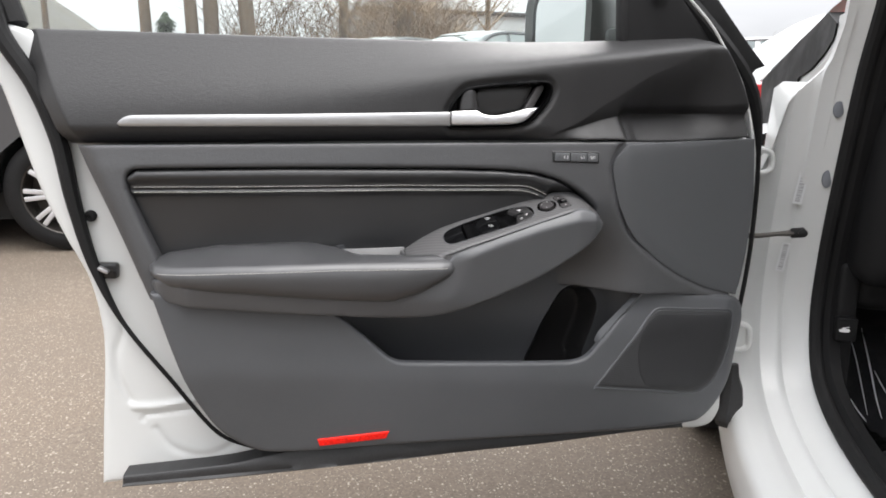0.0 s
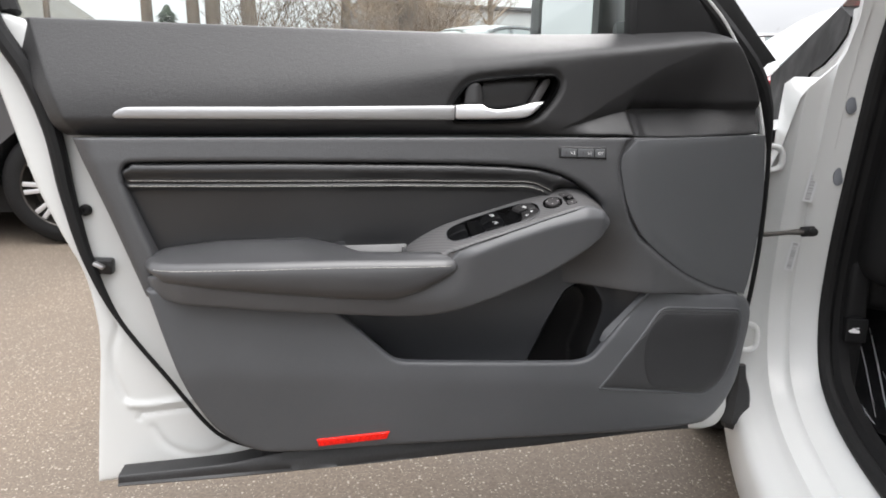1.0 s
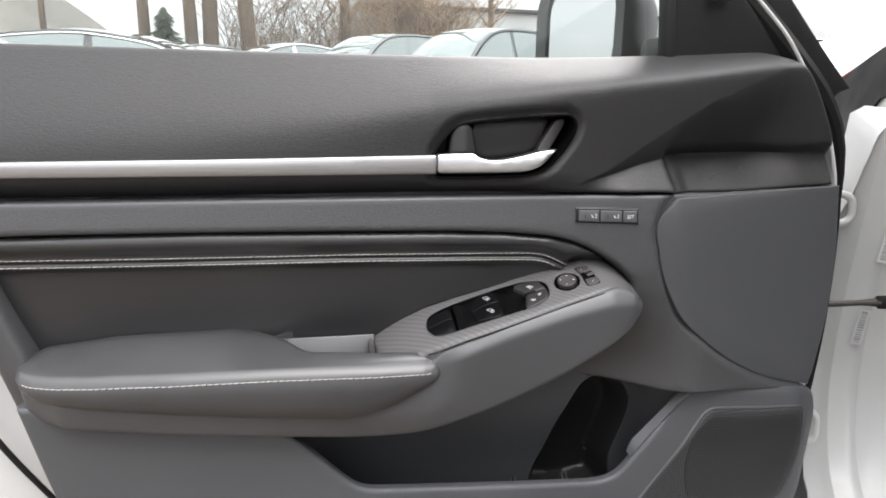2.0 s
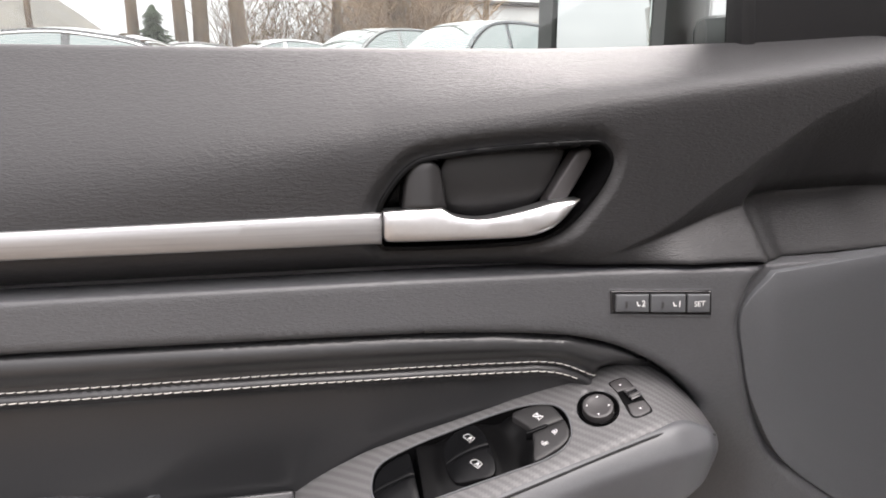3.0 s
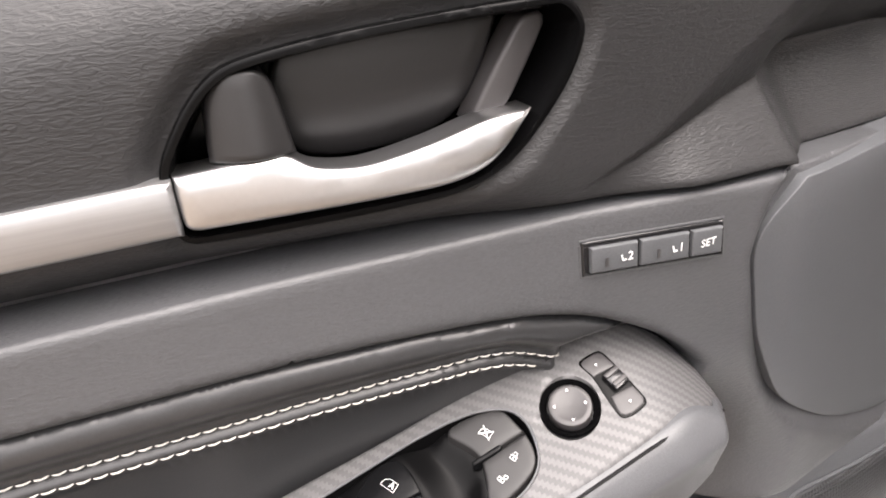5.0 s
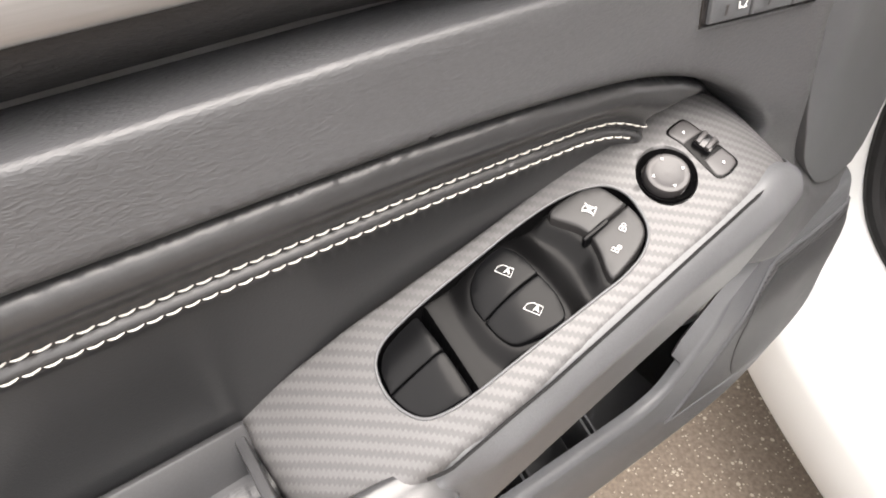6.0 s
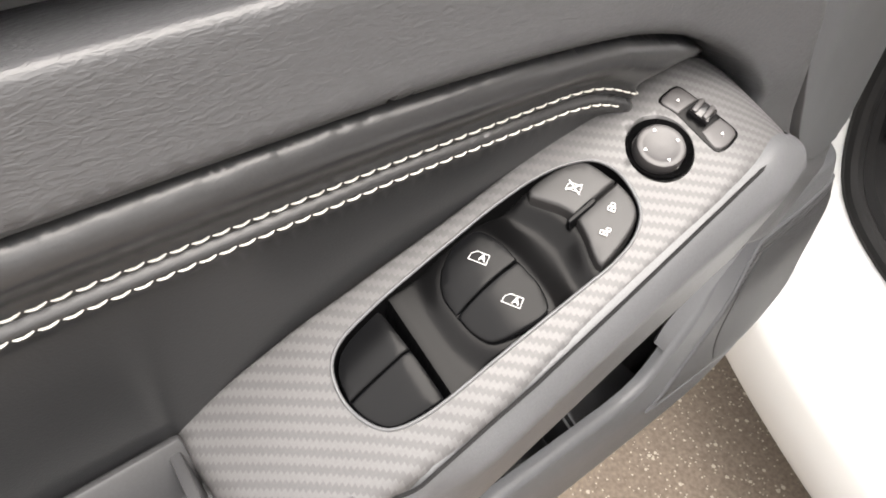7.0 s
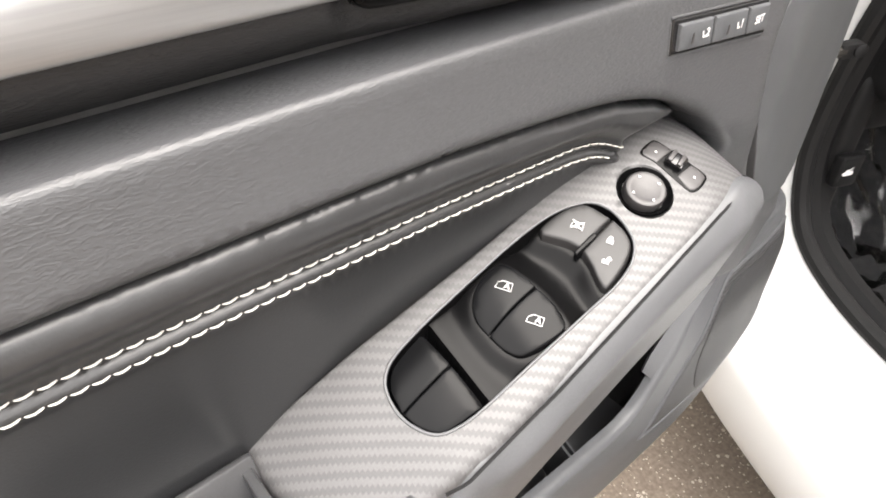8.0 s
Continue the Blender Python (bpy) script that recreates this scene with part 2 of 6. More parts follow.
def ob_mesh(name, verts, faces, mat, parent=None, label="", sharp=35.0, fix=True):
    me = bpy.data.meshes.new(name)
    me.from_pydata([tuple(map(float, v)) for v in verts], [], [tuple(map(int, f)) for f in faces])
    if fix:
        bm = bmesh.new()
        bm.from_mesh(me)
        bmesh.ops.recalc_face_normals(bm, faces=bm.faces)
        bm.to_mesh(me)
        bm.free()
    me.polygons.foreach_set("use_smooth", [True] * len(me.polygons))
    me.set_sharp_from_angle(angle=radians(sharp))
    me.materials.append(mat)
    ob = new(name, me)
    ob.parent = parent
    if label:
        ob["label"] = label
    return ob


def part(name, bm, mat, parent, label="", sharp=35.0):
    """Links a bmesh as one mesh object under a thing or a part."""
    me = bpy.data.meshes.new(name)
    bm.to_mesh(me)
    bm.free()
    me.polygons.foreach_set("use_smooth", [True] * len(me.polygons))
    me.set_sharp_from_angle(angle=radians(sharp))
    me.materials.append(mat)
    ob = new(name, me)
    ob.parent = parent
    if label:
        ob["label"] = label
    return ob


def thing(name, label, category, at=(0, 0, 0), group="", kind=""):
    ob = new(name)
    ob.location = at
    ob.empty_display_size = 0.05
    return tagged(ob, label, category, group, kind)


def sstep(a, b, x):
    t = np.clip((np.asarray(x, float) - a) / (b - a), 0, 1)
    return t * t * (3 - 2 * t)


def bump_up(x, s):
    """A soft max(x, 0) with a bend of size s."""
    return s * np.logaddexp(0, np.asarray(x, float) / s)


def spline(pts, step=0.006, closed=True, sharp=()):
    """A smooth line through pts, at even steps; corners in sharp stay."""
    p = np.array(pts, float)
    k = len(p)
    out = []
    for i in range(k if closed else k - 1):
        a, b = p[i], p[(i + 1) % k]
        before = p[i - 1] if (closed or i > 0) else a
        after = p[(i + 2) % k] if (closed or i < k - 2) else b
        ta = (b - before) / 2 if i not in sharp else (b - a)
        tb = (after - a) / 2 if (i + 1) % k not in sharp else (b - a)
        length = np.linalg.norm(b - a)
        ta, tb = (v * min(1.0, length / max(1e-9, np.linalg.norm(v))) for v in (ta, tb))
        m = max(1, int(round(length / step)))
        for j in range(m):
            t = j / m
            out.append((2 * t**3 - 3 * t**2 + 1) * a + (t**3 - 2 * t**2 + t) * ta + (3 * t**2 - 2 * t**3) * b + (t**3 - t**2) * tb)
    if not closed:
        out.append(p[-1])
    return np.array(out)


def turned_ccw(q):
    area = np.sum(q[:, 0] * np.roll(q[:, 1], -1) - np.roll(q[:, 0], -1) * q[:, 1])
    return q if area > 0 else q[::-1]


def inset(q, d):
    """The line q, counter-clockwise, moved inwards by d."""
    a, b = np.roll(q, 1, 0), np.roll(q, -1, 0)
    t1, t2 = q - a, b - q
    t1 /= np.linalg.norm(t1, axis=1)[:, None] + 1e-12
    t2 /= np.linalg.norm(t2, axis=1)[:, None] + 1e-12
    n1, n2 = np.stack([-t1[:, 1], t1[:, 0]], 1), np.stack([-t2[:, 1], t2[:, 0]], 1)
    m = n1 + n2
    m /= np.linalg.norm(m, axis=1)[:, None] + 1e-12
    c = np.clip(np.sum(m * n1, 1), 0.45, 1)
    return q + m * (d / c)[:, None]


def sdist(q, u, v):
    """Signed distance from the closed line q (inside: minus) at points u, v."""
    u, v = np.asarray(u, float), np.asarray(v, float)
    best = np.full(u.shape, 1e9)
    odd = np.zeros(u.shape, bool)
    for (ax, ay), (bx, by) in zip(q, np.roll(q, -1, 0)):
        dx, dy = bx - ax, by - ay
        k = np.clip(((u - ax) * dx + (v - ay) * dy) / (dx * dx + dy * dy + 1e-18), 0, 1)
        best = np.minimum(best, (u - ax - k * dx) ** 2 + (v - ay - k * dy) ** 2)
        cross = (ay > v) != (by > v)
        if cross.any():
            odd ^= cross & (u < (bx - ax) * (v - ay) / (by - ay if by != ay else 1e-18) + ax)
    return np.where(odd, -1, 1) * np.sqrt(best)


def on_door(u, v, h):
    return np.stack([u, h, v], 1)


def on_plan(u, v, h):
    return np.stack([u, v, h], 1)


def skin(name, outline, height, mat, parent, step=0.008, lines=(), rnd=0.004, rim=0.02, place=on_door, sign=1, label="", sharp=35.0, smooth=True, corners=(), cuts=(), lip=0.005):
    """A moulded skin: the outline is filled, raised by height(u, v), rounded at its edge and given a rim."""
    q = spline(outline, step * 0.7, True, corners) if smooth else np.array(outline, float)
    q = turned_ccw(q)
    pts, edges = [tuple(p) for p in q], [(i, (i + 1) % len(q)) for i in range(len(q))]
    def add(line, closed):
        base = len(pts)
        pts.extend(tuple(p) for p in line)
        edges.extend((base + i, base + (i + 1) % len(line)) for i in range(len(line) if closed else len(line) - 1))
    rings = (0.12, 0.45, 1.0) if rnd > 0 else ()
    for k in rings:
        r = inset(q, rnd * k)
        keep = sdist(q, r[:, 0], r[:, 1]) < -rnd * k * 0.8
        pts.extend(tuple(p) for p in r[keep])
    for cut in cuts:
        add(cut, True)
    for line in lines:
        line = np.asarray(line)
        inside = sdist(q, line[:, 0], line[:, 1]) < -0.0008
        pts.extend(tuple(p) for p in line[inside])
    lo, hi = q.min(0), q.max(0)
    gx, gy = np.meshgrid(np.arange(lo[0], hi[0], step), np.arange(lo[1], hi[1], step * 0.87))
    gx = gx + (np.arange(gx.shape[0]) % 2)[:, None] * step * 0.5
    gx, gy = gx.ravel(), gy.ravel()
    ok = sdist(q, gx, gy) < -(rnd + step * 0.35)
    if ok.any():
        pts.extend(zip(gx[ok], gy[ok]))
    vs, _, fs, _, _, _ = delaunay_2d_cdt([Vector(p) for p in pts], edges, [list(range(len(q)))], 1, 1e-6)
    uv = np.array([(v.x, v.y) for v in vs])
    d = np.maximum(0, -sdist(q, uv[:, 0], uv[:, 1]))
    h = np.asarray(height(uv[:, 0], uv[:, 1]), float) + np.zeros(len(uv))
    if rnd > 0:
        e = np.clip(rnd - d, 0, rnd)
        h = h + sign * (rnd - np.sqrt(np.maximum(0, rnd * rnd - e * e)))
    faces = []
    holes = [sdist(cut, uv[:, 0], uv[:, 1]) for cut in cuts]
    mids = np.array([uv[list(f)].mean(0) for f in fs])
    inside = np.zeros(len(fs), bool)
    for cut in cuts:
        inside |= sdist(cut, mids[:, 0], mids[:, 1]) < 0
    for k, f in enumerate(fs):
        if inside[k]:
            continue
        f = list(f)
        a, b, c = uv[f[0]], uv[f[1]], uv[f[2]]
        if (b[0] - a[0]) * (c[1] - a[1]) - (b[1] - a[1]) * (c[0] - a[0]) < 0:
            f.reverse()
        faces.append(f)
    xyz = place(uv[:, 0], uv[:, 1], h)
    count = {}
    for f in faces:
        for a, b in zip(f, f[1:] + f[:1]):
            count[(a, b)] = 1
    border = [(a, b) for a, b in count if (b, a) not in count]
    low = {}
    extra_uv, extra_h = [], []
    for a, b in border:
        for k in (a, b):
            if k not in low:
                low[k] = len(uv) + len(extra_uv)
                extra_uv.append(uv[k])
                extra_h.append(h[k] + sign * (lip if any(abs(q[k]) < 2e-4 for q in holes) else rim))
    if rim and extra_uv:
        eu = np.array(extra_uv)
        xyz = np.concatenate([xyz, place(eu[:, 0], eu[:, 1], np.array(extra_h))])
        faces += [[b, a, low[a], low[b]] for a, b in border]
    return ob_mesh(name, xyz, faces, mat, parent, label, sharp, fix=False)


def tube_data(path, radius, n=10, cap=True):
    """A tube along path; radius is one number or one per point."""
    p = [Vector(v) for v in path]
    r = radius if hasattr(radius, "__len__") else [radius] * len(p)
    verts, faces = [], []
    side = None
    for i, c in enumerate(p):
        t = (p[min(i + 1, len(p) - 1)] - p[max(i - 1, 0)]).normalized()
        if side is None:
            side = t.cross(Vector((0, 0, 1)) if abs(t.z) < 0.9 else Vector((1, 0, 0))).normalized()
        side = (side - t * side.dot(t)).normalized()
        up = t.cross(side)
        for j in range(n):
            a = 2 * math.pi * j / n
            verts.append(c + (side * math.cos(a) + up * math.sin(a)) * r[i])
    for i in range(len(p) - 1):
        for j in range(n):
            faces.append((i * n + j, i * n + (j + 1) % n, (i + 1) * n + (j + 1) % n, (i + 1) * n + j))
    if cap:
        faces.append(tuple(range(n))[::-1])
        faces.append(tuple((len(p) - 1) * n + j for j in range(n)))
    return verts, faces


def tube(name, path, radius, mat, parent=None, n=10, label=""):
    v, f = tube_data(path, radius, n)
    return ob_mesh(name, v, f, mat, parent, label)


def box_bm(size, m=Matrix(), bevel=0.0, seg=2):
    bm = bmesh.new()
    bmesh.ops.create_cube(bm, size=1, matrix=Matrix.Diagonal((*size, 1)))
    if bevel:
        bmesh.ops.bevel(bm, geom=bm.edges[:], offset=bevel, segments=seg, profile=0.5, affect="EDGES")
    bm.transform(m)
    return bm


def box(name, size, m, mat, parent=None, bevel=0.0, label="", seg=2):
    return part(name, box_bm(size, m, bevel, seg), mat, parent, label)


def lathe_data(profile, n=32, cap=True):
    """Profile of (radius, height) turned about z."""
    verts, faces = [], []
    for r, z in profile:
        for j in range(n):
            a = 2 * math.pi * j / n
            verts.append((r * math.cos(a), r * math.sin(a), z))
    for i in range(len(profile) - 1):
        for j in range(n):
            faces.append((i * n + j, i * n + (j + 1) % n, (i + 1) * n + (j + 1) % n, (i + 1) * n + j))
    if cap and profile[0][0] > 1e-6:
        faces.append(tuple(range(n))[::-1])
    if cap and profile[-1][0] > 1e-6:
        faces.append(tuple((len(profile) - 1) * n + j for j in range(n)))
    return verts, faces


def lathe(name, profile, m, mat, parent=None, n=32, label="", cap=True):
    v, f = lathe_data(profile, n, cap)
    return ob_mesh(name, [m @ Vector(p) for p in v], f, mat, parent, label)


def loft(name, rings, mat, parent=None, label="", closed=True, cap=True, sharp=35.0):
    n = len(rings[0])
    verts = [p for r in rings for p in r]
    faces = []
    for i in range(len(rings) - 1):
        for j in range(n if closed else n - 1):
            faces.append((i * n + j, i * n + (j + 1) % n, (i + 1) * n + (j + 1) % n, (i + 1) * n + j))
    if cap and closed:
        faces.append(tuple(range(n))[::-1])
        faces.append(tuple((len(rings) - 1) * n + j for j in range(n)))
    return ob_mesh(name, verts, faces, mat, parent, label, sharp)


# ---------------------------------------------------------------- ground and distance
def lot(y):
    """Height of the lot, which climbs gently away from the white car."""
    y = np.minimum(np.asarray(y, float), 45.0)
    return 0.085 * bump_up(y - 2.2, 0.4)


def ground_sheet():
    gx = [-400, -120, -60, -30, -15, -8, -4, -2, 0, 2, 4, 8, 15, 30, 60, 120, 400]
    gy = [-400, -100, -40, -15, -5, 0, 0.6, 1.0, 1.4, 1.8, 2.2, 2.6, 3.0, 3.5, 4, 6, 10, 20, 44, 46, 60, 120, 400]
    verts = [(x, y, float(lot(y))) for y in gy for x in gx]
    n = len(gx)
    faces = [(j * n + i, j * n + i + 1, (j + 1) * n + i + 1, (j + 1) * n + i) for j in range(len(gy) - 1) for i in range(n - 1)]
    ob = ob_mesh("ground", verts, faces, M_ASPHALT, fix=False, sharp=80)
    return tagged(ob, "worn grey-brown asphalt with pale stone chips", "ground", kind="structure")


ground_sheet()

# ---------------------------------------------------------------- the open door
def ridge_line(x):
    """Lower end of the trim's face towards the hinges."""
    return np.interp(x, [0.30, 0.33, 0.36, 0.38, 0.41, 0.444, 0.468, 0.495, 0.533, 0.56, 0.60, 0.66], [0.832, 0.836, 0.848, 0.859, 0.878, 0.898, 0.911, 0.926, 0.940, 0.951, 0.966, 0.972])


def crease_line(x):
    """Upper end of the sloping ledge under the scoop."""
    return np.interp(x, [0.30, 0.324, 0.3466, 0.38, 0.413, 0.446, 0.465], [0.825, 0.8307, 0.8387, 0.847, 0.856, 0.862, 0.866])


def f_upper(x, z):
    """Depth of the grained upper trim: nose, sloping shelf, scoop towards the hinge end."""
    yf = np.interp(x, [-0.4, -0.1, 0.17, 0.30, 0.36, 0.45, 0.60], [0.920, 0.919, 0.917, 0.901, 0.903, 0.914, 0.925])
    zc = np.interp(x, [-0.4, -0.1, 0.1, 0.2, 0.3, 0.45, 0.6], [0.868, 0.885, 0.912, 0.927, 0.94, 0.955, 0.975])
    ztop = np.interp(x, [0.30, 0.47, 0.60], [0.977, 0.983, 0.993])
    s = np.interp(x, [-0.4, 0.0, 0.15, 0.3, 0.45], [0.020, 0.014, 0.008, 0.005, 0.004])
    y = yf + (0.985 - yf) / (ztop - zc) * bump_up(z - zc, s)
    y = y + 0.026 * (np.clip(0.849 - z, 0, 0.026) / 0.026) ** 2 * sstep(0.36, 0.26, x)
    ridge, crease = ridge_line(x), crease_line(x)
    hollow = np.interp(x, [0.32, 0.36, 0.40, 0.435, 0.455, 0.48, 0.50], [0.0, 0.004, 0.008, 0.012, 0.018, 0.028, 0.032]) * (1 - 0.85 * sstep(0.570, 0.665, x + 0.20 * (0.90 - z)))
    under = np.clip((ridge - z) / np.maximum(2e-3, ridge - crease), 0, 1)
    ledge = np.clip((crease - z) / np.maximum(2e-3, crease - 0.8215), 0, 1) * sstep(0.335, 0.39, x)
    y = y + hollow * under ** 1.35
    y = y + ledge * (0.889 + 0.012 * sstep(0.452, 0.475, x) - yf - hollow) + 0.014 * sstep(0.440, 0.452, x) * sstep(0.880, 0.858, z)
    y = y + 0.10 * bump_up(x - 0.455, 0.003) + 0.8 * bump_up(np.interp(z, [0.823, 0.977], [-0.340, -0.402]) - x, 0.001)
    return y


def f_upper_cut(x, z):
    """The same with the bowl of the door handle."""
    d = sdist(Q_BOWL, x, z)
    return f_upper(x, z) + 0.045 * sstep(-0.001, -0.004, d) + 0.005 * sstep(0.010, 0.0, d)


BOWL = [(0.1685, 0.849), (0.172, 0.874), (0.200, 0.902), (0.313, 0.912), (0.3255, 0.900), (0.317, 0.878), (0.291, 0.851), (0.265, 0.843), (0.175, 0.841)]
Q_BOWL = turned_ccw(spline(BOWL, 0.0016))


def f_plain(x, z):
    """The upper trim's face at the handle, with no bowl."""
    return np.interp(x, [0.17, 0.30], [0.917, 0.900]) + 0.001


INSERT = [(-0.282, 0.779), (-0.270, 0.788), (-0.073, 0.788), (0.177, 0.7845), (0.25, 0.7815), (0.30, 0.7765), (0.335, 0.767), (0.366, 0.7515), (0.388, 0.734), (0.398, 0.715), (0.36, 0.69), (0.18, 0.655), (0.10, 0.64), (-0.24, 0.64), (-0.255, 0.668), (-0.282, 0.755)]
KICK = [(0.4470, 0.8215), (0.4245, 0.790), (0.4285, 0.756), (0.4385, 0.7205), (0.4645, 0.675), (0.511, 0.635), (0.553, 0.607), (0.613, 0.578), (0.684, 0.5557), (0.75, 0.54), (0.77, 0.72), (0.76, 0.84)]
POCKET = [(-0.008, 0.575), (0.021, 0.549), (0.075, 0.496), (0.101, 0.487), (0.359, 0.469), (0.393, 0.474), (0.416, 0.496), (0.488, 0.578), (0.47, 0.66), (0.30, 0.66), (0.10, 0.62)]
Q_INSERT, Q_KICK = turned_ccw(spline(INSERT, 0.003)), turned_ccw(spline(KICK, 0.003))
Q_POCKET = turned_ccw(spline(POCKET, 0.003, True, (0, 7, 8, 9, 10)))


def mid_plain(x):
    """Depth of the middle trim along the door, with no bays."""
    return np.interp(x, [-0.33, -0.1, 0.2, 0.33, 0.40, 0.45], [0.914, 0.912, 0.907, 0.901, 0.891, 0.884])


def f_mid(x, z):
    """Depth of the middle trim with the bay for the insert and the set-back kick area."""
    y = mid_plain(x) + 0.10 * np.maximum(0, z - 0.79)
    y = y + 0.045 * sstep(0.001, -0.003, sdist(Q_INSERT, x, z))
    y = y + 0.0085 * sstep(0.010, -0.002, sdist(Q_KICK, x, z))
    y = y + 0.062 * sstep(0.74, 0.60, z) * sstep(0.50, 0.36, x) * sstep(0.1, 0.2, x)
    y = y + 0.004 * np.clip(1 - sdist(Q_INSERT, x, z) / 0.005, 0, 1) ** 2 + 0.9 * bump_up(np.interp(z, [0.60, 0.71, 0.821], [-0.262, -0.292, -0.325]) - x, 0.001)
    return y + 0.22 * bump_up(x - 0.45, 0.02)


def f_low(x, z):
    """Depth of the lower trim with its map pocket."""
    y = 0.897 + 0.15 * bump_up(x - 0.55, 0.03) + 0.6 * bump_up(x - 0.665, 0.008) + 0.012 * sstep(0.50, 0.575, z) * sstep(0.40, 0.48, x)
    y = y - 0.05 * bump_up(0.500 - 0.09 * x - z, 0.006) + 0.20 * bump_up(0.470 - 0.09 * x - z, 0.006)
    e = np.clip(0.006 - sdist(Q_POCKET, x, z), 0, 0.006)
    return y + 0.006 - np.sqrt(0.006 ** 2 - e * e)


BEZEL_X = [0.08, 0.10, 0.13, 0.16, 0.195, 0.229, 0.27, 0.316, 0.345, 0.362, 0.38, 0.40, 0.42]
BEZEL_Z = [-0.082, -0.064, -0.041, -0.023, -0.010, 0.0, 0.012, 0.0255, 0.033, 0.034, 0.029, 0.014, -0.01]


def f_bezel(x, y):
    """Height of the tilted switch panel, seen in plan."""
    soft = sum(np.interp(np.asarray(x) + d, BEZEL_X, BEZEL_Z) for d in (-0.008, -0.004, 0, 0.004, 0.008)) / 5
    return 0.7059 + 0.4 * (np.asarray(y) - 0.904) + soft


def rings(q, *ds):
    return [inset(q, d) for d in ds]


door = thing("car_door", "open white car door with black trim, armrest and window switches", "car door", (0.2, 0.95, 0.3))
door_at = Matrix.Translation(-Vector(door.location))


def d_part(ob, parent=None):
    """Hangs a part built in place under the door or one of its parts."""
    if parent is None:
        ob.parent = door
        ob.matrix_parent_inverse = door_at
    else:
        ob.parent = parent
    return ob


def dskin(name, *a, parent=None, **k):
    return d_part(skin(name, *a[:3], None, **k), parent)


# sheet-metal shell behind the trim
SHELL = [(-0.485, 0.990), (-0.457, 0.903), (-0.424, 0.761), (-0.396, 0.680), (-0.372, 0.620), (-0.362, 0.550), (-0.363, 0.492), (-0.376, 0.380), (-0.387, 0.277), (-0.34, 0.279), (0.0, 0.287), (0.60, 0.286), (0.665, 0.279), (0.700, 0.290), (0.722, 0.345), (0.746, 0.47), (0.754, 0.60), (0.757, 0.72), (0.748, 0.84), (0.725, 0.92), (0.68, 0.955), (0.60, 0.960), (-0.36, 0.960), (-0.40, 0.975)]
# pressed ribs: an upright one, a ridge across, the hook below it and the lower bow
RIBS = [(spline(p, 0.006, False), h, w) for p, h, w in (
    ([(-0.330, 0.548), (-0.3346, 0.526), (-0.3440, 0.499), (-0.3445, 0.462), (-0.3316, 0.420)], 0.0034, 0.0055),
    ([(-0.3245, 0.4075), (-0.2934, 0.4060), (-0.225, 0.4130)], -0.0042, 0.0060),
    ([(-0.3150, 0.384), (-0.3115, 0.3905), (-0.2817, 0.3925), (-0.235, 0.3945)], 0.0026, 0.0040),
    ([(-0.296, 0.366), (-0.2779, 0.3345), (-0.2445, 0.3150), (-0.2136, 0.3130), (-0.170, 0.332)], 0.0026, 0.0065))]


def line_dist(q, x, z):
    """Distance from the open line q at points x, z."""
    x, z = np.asarray(x, float), np.asarray(z, float)
    best = np.full(x.shape, 1e9)
    for (ax, az), (bx, bz) in zip(q[:-1], q[1:]):
        dx, dz = bx - ax, bz - az
        k = np.clip(((x - ax) * dx + (z - az) * dz) / (dx * dx + dz * dz + 1e-18), 0, 1)
        best = np.minimum(best, np.hypot(x - ax - k * dx, z - az - k * dz))
    return best


def f_shell(x, z):
    y = 0.985 + 0.065 * sstep(-0.15, 0.0, x) * sstep(0.31, 0.345, z) * (1 - 0.8 * sstep(0.50, 0.60, x) * sstep(0.44, 0.38, z))
    for line, deep, wide in RIBS:
        y = y + deep * np.exp(-(line_dist(line, x, z) / wide) ** 2)
    return y


rib_grid = np.stack([c.ravel() for c in np.meshgrid(np.arange(-0.357, -0.16, 0.0035), np.arange(0.300, 0.545, 0.0035))], 1)
shell = dskin("door_shell", SHELL, f_shell, M_WHITE, step=0.012, rnd=0.008, rim=0.09, lines=[rib_grid], corners=(8,), label="white painted sheet-metal door shell")

scoop_x = np.linspace(0.325, 0.64, 160)
upper = dskin("upper_trim", [(-0.455, 0.9810), (-0.417, 0.922), (-0.386, 0.868), (-0.372, 0.832), (-0.366, 0.823), (-0.07, 0.824), (0.256, 0.825), (0.430, 0.8255), (0.456, 0.8225), (0.53, 0.8222), (0.61, 0.8240), (0.687, 0.8265), (0.690, 0.876), (0.664, 0.928), (0.640, 0.962), (0.615, 0.985), (0.585, 0.991), (0.47, 0.983), (0.30, 0.977), (0.0, 0.977)], f_upper_cut, M_VINYL, step=0.0042, rnd=0.004, rim=0.035, corners=(0, 4, 11), lines=rings(Q_BOWL, -0.009, -0.005, -0.002, 0.001, 0.0025, 0.004) + [np.stack([scoop_x, fn(scoop_x) + o], 1) for fn in (ridge_line, crease_line) for o in (-0.0016, -0.0005, 0.0005, 0.0016)] + [np.stack([np.linspace(-0.340, -0.402, 50) + o, np.linspace(0.823, 0.977, 50)], 1) for o in (-0.005, -0.002, -0.0006, 0.0006, 0.002)], label="black grained vinyl upper trim", sharp=60)
